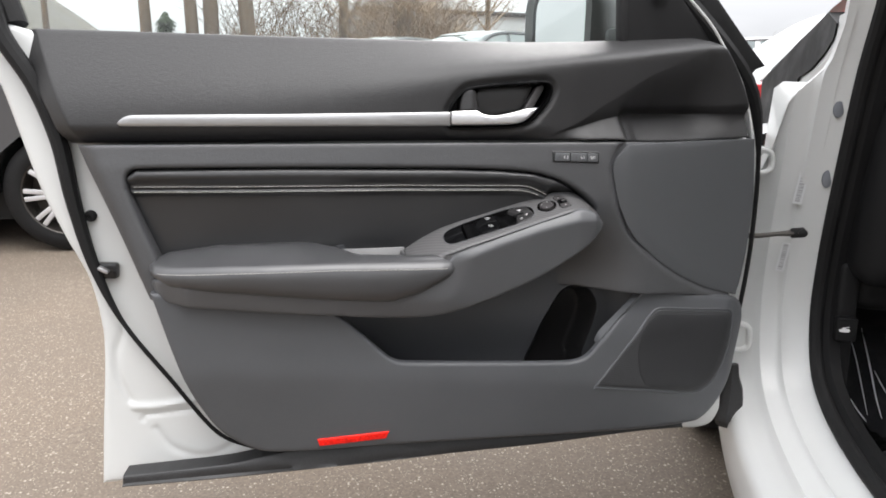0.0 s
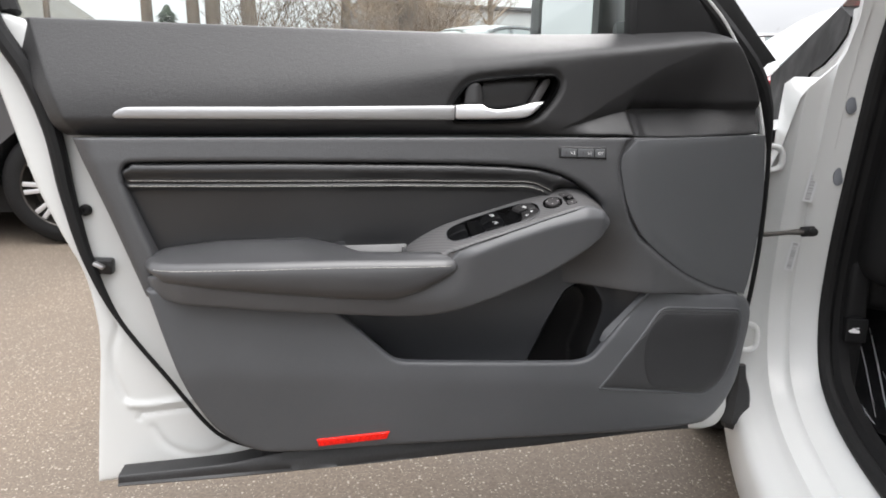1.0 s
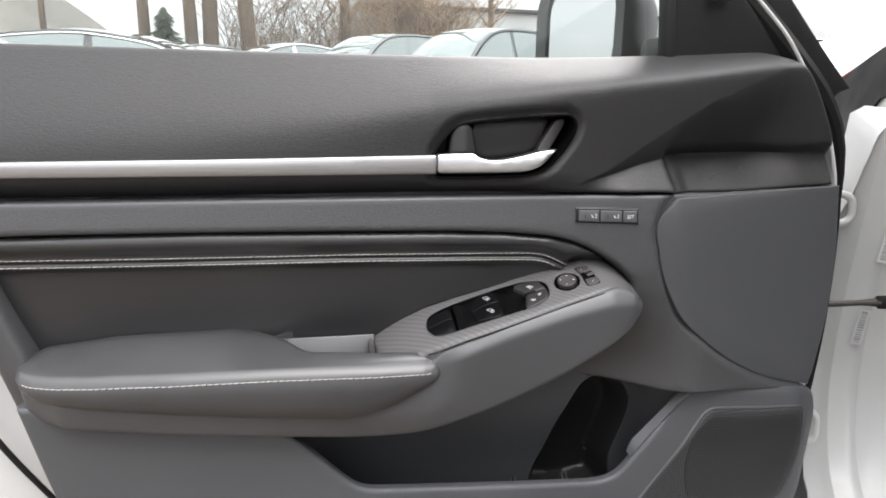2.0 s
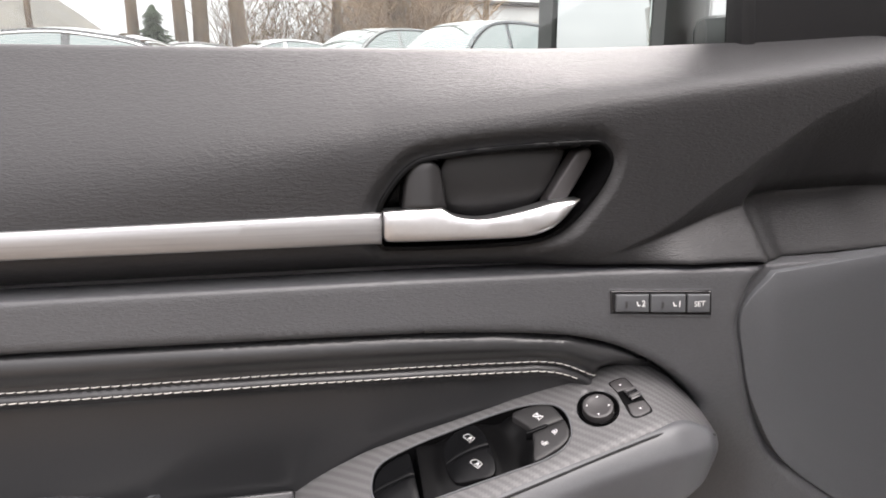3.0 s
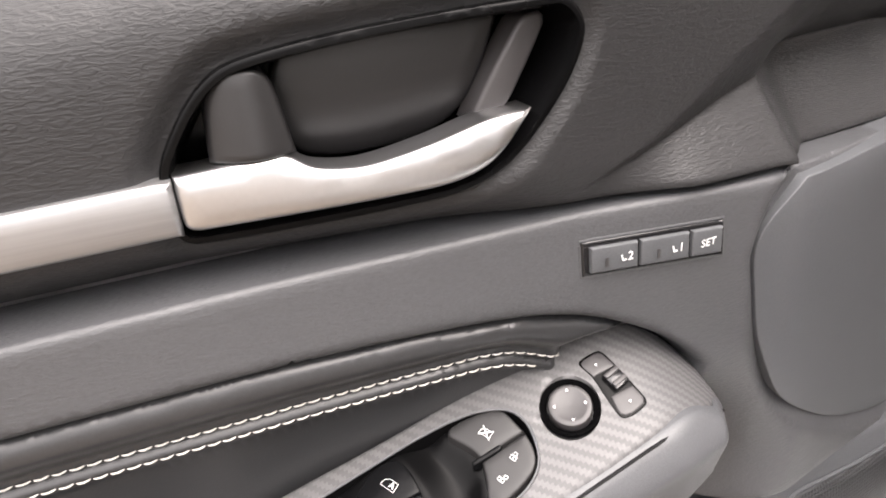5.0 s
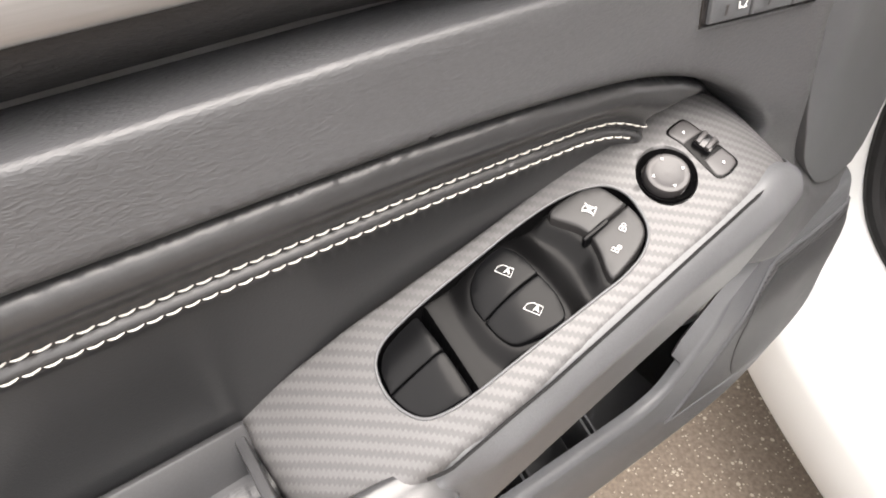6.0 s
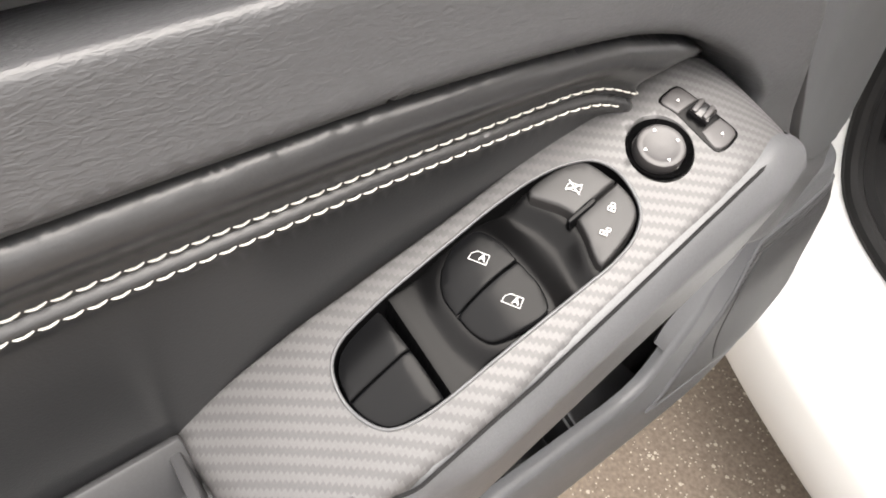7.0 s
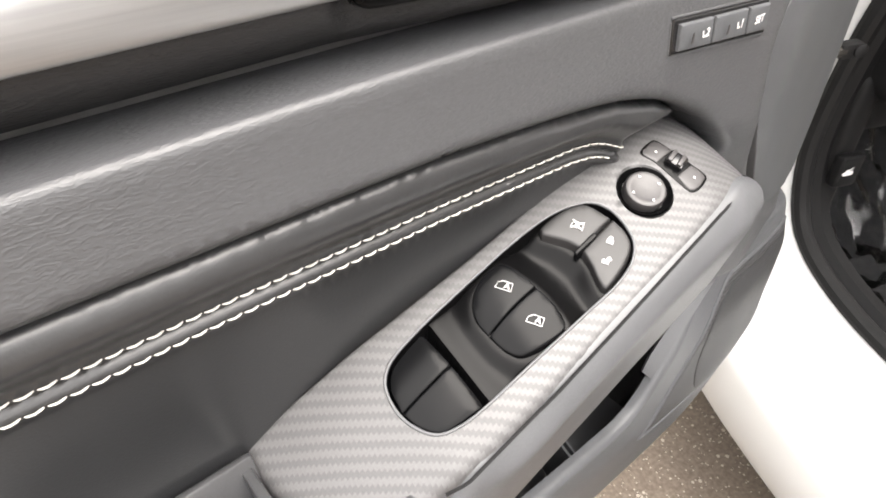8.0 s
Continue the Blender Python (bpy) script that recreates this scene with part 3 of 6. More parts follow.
dskin("middle_trim", [(-0.348, 0.821), (-0.306, 0.71), (-0.268, 0.60), (0.1, 0.575), (0.30, 0.585), (0.508, 0.577), (0.675, 0.553), (0.696, 0.64), (0.699, 0.725), (0.690, 0.8180), (0.449, 0.822), (0.25, 0.822)], f_mid, M_BAND, step=0.007, rnd=0.003, rim=0.03, corners=(0, 2, 6, 9), lines=rings(Q_INSERT, -0.012, -0.008, -0.004, -0.001, 0.0, 0.0015, 0.0035) + rings(Q_KICK, -0.009, -0.006, -0.003, 0.0, 0.003, 0.006), label="satin black middle trim", sharp=50)
dskin("hinge_side_trim", [(0.4470, 0.8180), (0.4247, 0.790), (0.4287, 0.756), (0.4387, 0.7208), (0.4647, 0.6753), (0.5112, 0.6353), (0.5532, 0.6073), (0.6132, 0.5783), (0.689, 0.5552), (0.7030, 0.640), (0.7065, 0.725), (0.696, 0.8250), (0.60, 0.8228), (0.53, 0.8212)], lambda x, z: mid_plain(x) + 0.22 * bump_up(x - 0.45, 0.02) + 0.0055 - 0.002 * sstep(-0.004, -0.022, sdist(Q_KICK, x, z)), M_HINGE, step=0.008, rnd=0.0008, rim=0.09, corners=(0, 8, 11), label="smooth dark plastic trim by the hinges", sharp=60)
low = dskin("lower_trim", [(-0.262, 0.615), (-0.236, 0.511), (-0.211, 0.438), (-0.175, 0.380), (-0.114, 0.345), (0.082, 0.340), (0.613, 0.331), (0.656, 0.364), (0.696, 0.446), (0.703, 0.543), (0.502, 0.580), (0.47, 0.600), (0.1, 0.61)], f_low, M_PLASTIC, step=0.007, rnd=0.006, rim=0.06, corners=(0, 10), cuts=[Q_POCKET], lines=rings(Q_POCKET, -0.0065, -0.005, -0.003, -0.0015, -0.0006), label="moulded black plastic lower trim with a map pocket", sharp=60)

# cavity of the map pocket, with a rounded bay for a bottle; its shade is put into darker colours
Q_BOTTLE = turned_ccw(spline([(0.312, 0.400), (0.331, 0.4856), (0.3446, 0.5256), (0.3683, 0.5696), (0.3932, 0.5835), (0.4191, 0.5773), (0.4382, 0.546), (0.4362, 0.505), (0.4251, 0.4535), (0.418, 0.400)], 0.005))
pocket_back = dskin("map_pocket", [(-0.06, 0.66), (-0.04, 0.55), (0.05, 0.40), (0.12, 0.37), (0.40, 0.36), (0.47, 0.44), (0.53, 0.56), (0.52, 0.62), (0.30, 0.66)], lambda x, z: 0.958 + 0.022 * sstep(0.56, 0.44, z) - 0.045 * sstep(0.45, 0.53, x) - 0.05 * sstep(0.06, -0.05, x) + 0.052 * sstep(0.001, -0.018, sdist(Q_BOTTLE, x, z)), M_POCKET_SHADE, step=0.008, rnd=0.0, rim=0.004, lines=rings(Q_BOTTLE, 0.0, 0.003, 0.007, 0.011, 0.016), label="deep map pocket in the lower trim")
# near-black sheet laid over the bay: its shade put into the colour
dskin("bottle_bay", [tuple(p) for p in inset(Q_BOTTLE, 0.002)], lambda x, z: 0.958 + 0.022 * sstep(0.56, 0.44, z) + 0.045 * sstep(0.0, -0.020, sdist(Q_BOTTLE, x, z)) - 0.0008, M_PADDLE, parent=pocket_back, step=0.006, rnd=0.0, rim=0.002, smooth=False, lines=rings(Q_BOTTLE, 0.004, 0.008, 0.012, 0.017), label="shade of the rounded bottle bay as a dark sheet")
d_part(box("pocket_floor", (0.44, 0.16, 0.006), pose(0.25, 0.995, 0.368), M_POCKET_SHADE, bevel=0.001), pocket_back)

# silver strip
dskin("trim_strip", [(-0.2885, 0.8500), (-0.2815, 0.8570), (-0.2690, 0.8612), (-0.05, 0.8635), (0.173, 0.867), (0.1725, 0.8465), (-0.05, 0.846), (-0.2850, 0.8462)], lambda x, z: f_upper(x, z) - 0.005 + 0.15 * np.abs(z - 0.8575), M_SILVER, step=0.006, rnd=0.002, rim=0.012, corners=(4, 5), label="brushed silver trim strip")

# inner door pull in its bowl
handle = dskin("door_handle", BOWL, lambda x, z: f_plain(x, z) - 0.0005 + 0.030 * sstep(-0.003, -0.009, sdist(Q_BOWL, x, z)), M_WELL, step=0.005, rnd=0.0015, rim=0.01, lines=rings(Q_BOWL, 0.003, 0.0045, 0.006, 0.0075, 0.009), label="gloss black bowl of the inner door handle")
dskin("lever", [(0.1735, 0.868), (0.1735, 0.850), (0.178, 0.8475), (0.262, 0.849), (0.284, 0.855), (0.303, 0.8735), (0.286, 0.872), (0.262, 0.866), (0.238, 0.862), (0.221, 0.864), (0.211, 0.8695)], lambda x, z: f_plain(x, z) - 0.005 + 0.25 * bump_up(z - 0.861, 0.002), M_CHROME, parent=handle, step=0.004, rnd=0.003, rim=0.012, corners=(0, 5), label="satin chrome pull lever")
dskin("lock_knob", [(0.1865, 0.869), (0.190, 0.894), (0.196, 0.899), (0.2075, 0.899), (0.212, 0.894), (0.216, 0.869)], lambda x, z: f_plain(x, z) - 0.002 + 25.0 * (x - 0.2015) ** 2 + 0.15 * (z - 0.88), M_PADDLE, parent=handle, step=0.004, rnd=0.002, rim=0.02, corners=(0, 5), label="black lock knob")
dskin("paddle", [(0.2205, 0.862), (0.2205, 0.902), (0.297, 0.9075), (0.300, 0.904), (0.276, 0.866)], lambda x, z: f_plain(x, z) + 0.020 + 4.0 * (z - 0.885) ** 2, M_PADDLE, parent=handle, step=0.006, rnd=0.002, rim=0.01)
dskin("strut", [(0.283, 0.868), (0.303, 0.903), (0.312, 0.906), (0.314, 0.901), (0.294, 0.868)], lambda x, z: f_plain(x, z) + 0.010, M_KEY, parent=handle, step=0.005, rnd=0.002, rim=0.012)

# memory switches
memory = dskin("memory_switch", [(0.3275, 0.809), (0.398, 0.8075), (0.3985, 0.790), (0.328, 0.7925)], lambda x, z: f_mid(x, z) - 0.0012, M_GLOSS, step=0.005, rnd=0.001, rim=0.004, corners=(0, 1, 2, 3), label="black seat memory switch with three keys")
for name, x0, x1 in (("memory_key", 0.331, 0.3535), ("memory_key", 0.355, 0.379), ("set_key", 0.3805, 0.396)):
    slope = lambda x: -0.0012 / 0.0705 * (x - 0.33)
    dskin(name, [(x0, 0.8065 + slope(x0)), (x1, 0.8065 + slope(x1)), (x1, 0.7945 + 1.6 * slope(x1)), (x0, 0.7945 + 1.6 * slope(x0))], lambda x, z: f_mid(x, z) - 0.0032, M_HINGE, parent=memory, step=0.004, rnd=0.0008, rim=0.003, corners=(0, 1, 2, 3))

rim_x = [(0.3270, 0.8093), (0.3985, 0.8080), (0.3990, 0.7893), (0.3275, 0.7918)]
d_part(tube("memory_rim", [(p[0], float(f_mid(p[0], p[1])) + 0.0003, p[1]) for p in spline(rim_x, 0.002, True, (0, 1, 2, 3))], 0.0008, M_BAND, n=8), memory)

# leather insert with its rolled top edge
def roll_line(x):
    """Height of the seam below the rolled edge."""
    return np.interp(x, [-0.28, -0.15, 0.0, 0.1, 0.176, 0.25, 0.28, 0.295, 0.305, 0.313, 0.325, 0.34, 0.40], [0.7595, 0.7577, 0.7565, 0.756, 0.7545, 0.7535, 0.7530, 0.7510, 0.7475, 0.7435, 0.7375, 0.732, 0.712])


def f_insert(x, z):
    d = z - roll_line(x)
    top = np.interp(x, [-0.282, -0.270, -0.073, 0.177, 0.25, 0.30, 0.335, 0.366, 0.388, 0.398], [0.779, 0.788, 0.788, 0.7845, 0.7815, 0.7765, 0.767, 0.7515, 0.734, 0.715]) - roll_line(x)
    k = np.clip((d - 0.0050) / np.maximum(0.006, top - 0.0050), 0, 1)
    y = mid_plain(x) + 0.0105 - 0.0085 * sstep(0.0, 0.58, k) * np.sqrt(np.maximum(0.0, 1 - np.maximum(0, (k - 0.5) / 0.5) ** 2.4)) + 0.006 * sstep(0.9, 1.0, k)
    y = y + 0.0018 * np.exp(-(d / 0.0011) ** 2) - 0.0006 * np.exp(-((np.abs(d) - 0.0036) / 0.0016) ** 2)
    y = y + 0.020 * sstep(0.318, 0.342, x) * sstep(0.760, 0.742, z)
    return y + 0.006 * sstep(-0.005, -0.011, d) + 0.14 * np.maximum(0, -0.010 - d)


seam_x = np.linspace(-0.277, 0.385, 220)
dskin("insert_pad", INSERT, f_insert, M_LEATHER, step=0.006, rnd=0.002, rim=0.02, corners=(0, 15), lines=[np.stack([seam_x, roll_line(seam_x) + o], 1) for o in (-0.012, -0.0085, -0.0055, -0.0036, -0.0018, -0.0008, 0, 0.0008, 0.0018, 0.0036, 0.0055, 0.0064, 0.0075, 0.009, 0.011, 0.0135, 0.016, 0.019, 0.022, 0.025, 0.0275, 0.029, 0.030)], label="smooth black leather insert with a rolled edge", sharp=80)


def stitches(name, path, length=0.0053, gap=0.0009, thick=0.00047, parent=None, label=""):
    """A row of small thread loops along a line of places."""
    p = np.array(path)
    s = np.concatenate([[0], np.cumsum(np.linalg.norm(np.diff(p, axis=0), axis=1))])
    at = lambda q: np.array([np.interp(q, s, p[:, k]) for k in range(3)])
    verts, faces, q = [], [], 0.0
    while q + length < s[-1]:
        a, b = at(q), at(q + length)
        line = [a + (b - a) * t + np.array([0, -0.0009 * math.sin(math.pi * t) + 0.0004, 0.0003 * (t - 0.5)]) for t in (0, 0.2, 0.5, 0.8, 1)]
        v, f = tube_data(line, [thick * 0.5, thick, thick, thick, thick * 0.5], 5)
        base = len(verts)
        verts += v
        faces += [tuple(base + i for i in g) for g in f]
        q += length + gap
    return d_part(ob_mesh(name, verts, faces, M_THREAD, None, label), parent)


for o, x1 in ((0.0037, 0.326), (-0.0037, 0.314)):
    xs = np.linspace(-0.2765, x1, 160)
    zs = roll_line(xs) + o
    stitches("stitching", np.stack([xs, f_insert(xs, zs) - 0.0006, zs], 1), label="off-white double stitching")

# armrest: fascia moulding, leather pad, pull cup
FASCIA = [(-0.262, 0.630), (-0.250, 0.603), (-0.143, 0.589), (-0.008, 0.576), (0.084, 0.568), (0.150, 0.570), (0.220, 0.587), (0.300, 0.620), (0.362, 0.658), (0.401, 0.690), (0.4060, 0.702), (0.3975, 0.7115), (0.386, 0.7180), (0.372, 0.7238), (0.356, 0.7240), (0.30, 0.709), (0.240, 0.691), (0.172, 0.667), (0.150, 0.645), (0.10, 0.630), (-0.20, 0.640)]


def fascia_fold(x):
    """Height of the fold between the moulding's upper facet and its face."""
    return np.interp(x, [0.15, 0.172, 0.24, 0.30, 0.355, 0.385, 0.403], [0.643, 0.654, 0.678, 0.696, 0.7085, 0.709, 0.697])


def f_fascia(x, z):
    front = np.interp(x, [-0.27, -0.25, -0.21, -0.1, 0.1, 0.2, 0.36, 0.385, 0.405], [0.925, 0.892, 0.870, 0.862, 0.858, 0.8572, 0.858, 0.862, 0.879])
    edge = np.interp(x, [-0.25, -0.008, 0.15, 0.22, 0.30, 0.40], [0.603, 0.576, 0.570, 0.587, 0.620, 0.69])
    plain = front + 0.40 * bump_up(edge + 0.026 - z, 0.004)
    zf = fascia_fold(x)
    facet = np.interp(x, [0.15, 0.36, 0.385, 0.405], [0.8500, 0.8505, 0.856, 0.877]) + 0.68 * bump_up(z - zf, 0.0015) + 0.24 * bump_up(zf - z, 0.003)
    w = sstep(0.158, 0.20, x)
    return plain * (1 - w) + facet * w


fold_x = np.linspace(0.165, 0.395, 60)
fascia = dskin("armrest_fascia", FASCIA, f_fascia, M_FASCIA, step=0.007, rnd=0.004, rim=0.003, lines=[np.stack([fold_x, fascia_fold(fold_x) + o], 1) for o in (-0.006, -0.003, -0.001, 0.001, 0.003, 0.006)], label="grey-black soft plastic armrest moulding", sharp=60)

def pad_seam(x):
    return np.interp(x, [-0.27, -0.24, -0.15, 0.0, 0.17], [0.650, 0.650, 0.652, 0.652, 0.6485])


def pad_front(x):
    return np.interp(x, [-0.268, -0.262, -0.25, -0.235, -0.21, -0.17, -0.1, 0.1, 0.15, 0.165, 0.17], [0.925, 0.905, 0.886, 0.874, 0.864, 0.856, 0.850, 0.845, 0.847, 0.851, 0.856])


def pad_section(x):
    """Cross-section of the armrest pad: bottom front, nose, seam, crown, back."""
    yf, zs = float(pad_front(x)), float(pad_seam(x))
    zb = float(np.interp(x, [-0.268, -0.23, -0.12, 0.0, 0.076, 0.12, 0.169], [0.644, 0.627, 0.616, 0.603, 0.598, 0.610, 0.634]))
    yb = max(yf + 0.012, float(np.interp(x, [-0.268, -0.24, -0.03, 0.0, 0.03, 0.10, 0.15, 0.169], [0.935, 0.938, 0.942, 0.928, 0.888, 0.876, 0.872, 0.866])))
    zt = float(np.interp(x, [-0.268, -0.24, -0.17, -0.05, -0.01, 0.03, 0.14, 0.160, 0.169], [0.653, 0.667, 0.675, 0.676, 0.669, 0.663, 0.662, 0.659, 0.652]))
    low = max(0.006, zs - zb)
    pts = [(yf + 0.016, zb - 0.002), (yf + 0.006, zb + 0.003), (yf + 0.0015, zb + low * 0.35), (yf, zb + low * 0.65), (yf + 0.0015, zs - 0.003), (yf + 0.0042, zs + 0.0005), (yf + 0.0075, zs + 0.0045)]
    pts += [(yf + 0.014 + (yb - yf - 0.014) * t, zs + 0.0065 + (zt - zs - 0.0065) * (1 - (1 - t) ** 2)) for t in (0, 0.25, 0.5, 0.75, 0.95)]
    pts += [(yb + 0.002, zt - 0.004), (yb + 0.002, zb)]
    return pts


pad_stations = np.concatenate([np.linspace(-0.268, -0.20, 16), np.linspace(-0.19, 0.145, 40), np.linspace(0.149, 0.168, 10)])
pad_rings = []
for x in pad_stations:
    end = min(1.0, (x + 0.2685) / 0.018, (0.1690 - x) / 0.010)
    k = 0.55 + 0.45 * math.sqrt(max(0.0, 1 - (1 - end) ** 2))
    sec = pad_section(x)
    cy, cz = sum(q[0] for q in sec) / len(sec), sum(q[1] for q in sec) / len(sec)
    pad_rings.append([(x, cy + (a - cy) * k, cz + (b - cz) * k) for a, b in sec])
pad = d_part(loft("armrest_pad", pad_rings, M_PAD, None, "padded black leather armrest with white stitching", sharp=75))
xs = np.linspace(-0.245, 0.160, 140)
stitches("stitching", [(x, float(pad_front(x)) + 0.0012, float(pad_seam(x)) - 0.0032) for x in xs], thick=0.00045, label="off-white stitching")

# cup of the pull handle, between pad and switch panel
def wall_box(name, x, y, z, mat, parent=None, bevel=0.002, label="", lean=0.0):
    return d_part(box(name, (x[1] - x[0], y[1] - y[0], z[1] - z[0]), pose(sum(x) / 2, sum(y) / 2, sum(z) / 2, 0, lean, 0), mat, bevel=bevel, label=label), parent)


cup = d_part(box("pull_cup", (0.118, 0.005, 0.072), pose(0.045, 0.9210, 0.6290, -20, 0, 0), M_PAD, bevel=0.002, label="grey-black plastic pull cup in the armrest"))
wall_box("cup_side", (0.0985, 0.1035), (0.870, 0.9385), (0.590, 0.6585), M_PAD, cup, 0.0015, "", -3)
wall_box("cup_seam", (0.0965, 0.0985), (0.932, 0.938), (0.590, 0.6575), M_GLOSS, cup, 0.0006)
d_part(box("cup_joint", (0.0012, 0.0060, 0.071), pose(0.004, 0.9208, 0.6290, -20, 4, 0), M_RUBBER, bevel=0.0004), cup)
# floor and front wall are coloured near black for the shade down the cup
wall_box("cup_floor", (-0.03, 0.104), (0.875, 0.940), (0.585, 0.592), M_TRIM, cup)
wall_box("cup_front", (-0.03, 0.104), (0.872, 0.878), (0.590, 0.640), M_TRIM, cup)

# ---------------------------------------------------------------- switch panel
BEZEL = [(0.102, 0.940), (0.106, 0.900), (0.113, 0.876), (0.152, 0.8645), (0.189, 0.8588), (0.264, 0.8592), (0.323, 0.861), (0.3735, 0.866), (0.396, 0.875), (0.403, 0.884), (0.398, 0.903), (0.375, 0.917), (0.352, 0.922), (0.323, 0.9245), (0.228, 0.925), (0.166, 0.929)]
OVAL = [(0.1585, 0.8985), (0.1613, 0.9091), (0.1690, 0.9140), (0.1846, 0.9155), (0.2069, 0.9160), (0.2241, 0.9163), (0.2452, 0.9165), (0.2656, 0.9152), (0.2800, 0.9120), (0.2915, 0.9060), (0.2965, 0.8971), (0.2962, 0.8860), (0.2925, 0.8775), (0.2835, 0.8720), (0.2704, 0.8700), (0.2574, 0.8703), (0.2407, 0.8708), (0.2189, 0.8715), (0.1921, 0.8722), (0.1773, 0.8740), (0.1665, 0.8784), (0.1606, 0.8875)]
Q_OVAL = turned_ccw(spline(OVAL, 0.003))


def front_line(x):
    """Front edge of the switch panel, seen in plan."""
    return np.interp(x, [0.152, 0.165, 0.189, 0.218, 0.264, 0.323, 0.345, 0.3735, 0.388, 0.398], [0.8640, 0.8590, 0.8583, 0.8578, 0.8588, 0.8605, 0.8615, 0.8655, 0.8695, 0.875])


def f_bezel_cut(x, y):
    dip = 0.35 * bump_up(front_line(x) + 0.0050 - y, 0.0006)
    dip = dip + 0.006 * sstep(0.0146, 0.0132, np.hypot(x - 0.318, y - 0.8925))
    return f_bezel(x, y) - dip


knob_ring = np.array([(0.318 + r * math.cos(a), 0.8925 + r * math.sin(a)) for r in (0.0130, 0.0139, 0.0148) for a in np.linspace(0, 2 * math.pi, 40)[:-1]])
bezel = dskin("switch_panel", BEZEL, f_bezel_cut, M_CARBON, step=0.005, rnd=0.003, rim=0.014, place=on_plan, sign=-1, corners=(0,), cuts=[Q_OVAL], lines=rings(Q_OVAL, -0.002) + [knob_ring] + [np.stack([np.linspace(0.16, 0.385, 70), front_line(np.linspace(0.16, 0.385, 70)) + o], 1) for o in (0.003, 0.005, 0.007)], label="grey carbon-pattern switch panel", sharp=50)


def on_bezel(name, outline, lift, mat, parent, rnd=0.0012, rim=0.008, step=0.003, dome=0.0, label="", corners=(), fn=None):
    c = np.mean(np.array(outline), 0)
    height = fn or (lambda x, y: f_bezel(x, y) + lift - dome * ((x - c[0]) ** 2 + (y - c[1]) ** 2))
    return d_part(skin(name, outline, height, mat, None, step=step, rnd=rnd, rim=rim, place=on_plan, sign=-1, corners=corners, label=label, sharp=50), parent)


FRONT_KEYS = turned_ccw(spline([(0.2090, 0.8934), (0.2098, 0.9020), (0.2140, 0.9096), (0.2227, 0.9134), (0.2345, 0.9132), (0.2386, 0.9033), (0.2403, 0.8936), (0.2408, 0.8800), (0.2385, 0.8727), (0.2262, 0.8730), (0.2146, 0.8775), (0.2100, 0.8850)], 0.002))
LOCK_KEYS = turned_ccw(spline([(0.2612, 0.9140), (0.2800, 0.9120), (0.2915, 0.9010), (0.2930, 0.8849), (0.2880, 0.8760), (0.2650, 0.8725), (0.2690, 0.8890), (0.2665, 0.9020)], 0.002))


def f_tray(x, y):
    """Height of the switch block over the panel: two scoops between raised collars."""
    collar = -0.0006 - 0.55 * bump_up(sdist(FRONT_KEYS, x, y) - 0.0022, 0.0008)
    block = -0.0034 - 0.75 * bump_up(sdist(LOCK_KEYS, x, y) - 0.0010, 0.0006)
    ledge = -0.0006 - 0.30 * bump_up(x - 0.1940, 0.001) - 0.012 * sstep(0.1912, 0.1900, x)
    top = 0.0012 * np.logaddexp(np.logaddexp(collar / 0.0012, block / 0.0012), ledge / 0.0012)
    return f_bezel(x, y) - 0.0085 + bump_up(top + 0.0085, 0.0018) - 0.0012 - 0.006 * sstep(0.1912, 0.1900, x)


tray_x, tray_y = np.meshgrid(np.linspace(0.187, 0.268, 66), np.linspace(0.8725, 0.9155, 36))
d_part(skin("window_switch", [tuple(p) for p in inset(Q_OVAL, 0.0006)[::3]], f_tray, M_WELL, None, step=0.003, rnd=0.0003, rim=0.006, place=on_plan, sign=-1, lines=[np.stack([tray_x.ravel(), tray_y.ravel()], 1)], label="black power window switch block", sharp=50), bezel)
oval_path = [(p[0], p[1], f_bezel(p[0], p[1]) + 0.0002) for p in inset(Q_OVAL, 0.0002)]
d_part(tube("oval_rim", oval_path + oval_path[:2], 0.00075, M_FASCIA, n=8), bezel)

oval_in = inset(Q_OVAL, 0.0005)
d_part(loft("switch_well", [[(p[0], p[1], float(f_bezel(p[0], p[1])) + dz) for p in oval_in] for dz in (0.0004, -0.017)], M_WELL, None, cap=False), bezel)

REAR_A = [(0.1602, 0.8953), (0.1622, 0.9060), (0.1690, 0.9120), (0.1872, 0.9143), (0.1884, 0.8952)]
REAR_B = [(0.1602, 0.8946), (0.1628, 0.8858), (0.1693, 0.8780), (0.1900, 0.8738), (0.1884, 0.8947)]
for o in (REAR_A, REAR_B):
    on_bezel("rear_window_key", o, 0, M_SWITCH, bezel, rnd=0.0007, corners=(0, 3, 4), fn=lambda x, y: f_bezel(x, y) + 0.0008 - 0.45 * bump_up(x - 0.1850, 0.0006) - 0.05 * bump_up(0.176 - x, 0.003) - 6.0 * (y - 0.895) ** 2)
FRONT_A = [(0.2092, 0.8934), (0.2092, 0.9020), (0.2135, 0.9090), (0.2227, 0.9128), (0.2338, 0.9120), (0.2386, 0.9033), (0.2398, 0.8936)]
FRONT_B = [(0.2092, 0.8928), (0.2106, 0.8839), (0.2146, 0.8770), (0.2262, 0.8730), (0.2377, 0.8725), (0.2410, 0.8807), (0.2398, 0.8930)]
for o in (FRONT_A, FRONT_B):
    on_bezel("front_window_key", o, 0, M_SWITCH, bezel, rnd=0.0007, corners=(0, 6), fn=lambda x, y: f_bezel(x, y) + 0.0032 - 9.0 * (x - 0.229) ** 2 - 0.10 * bump_up(0.214 - x, 0.002) - 2.5 * (y - 0.893) ** 2)
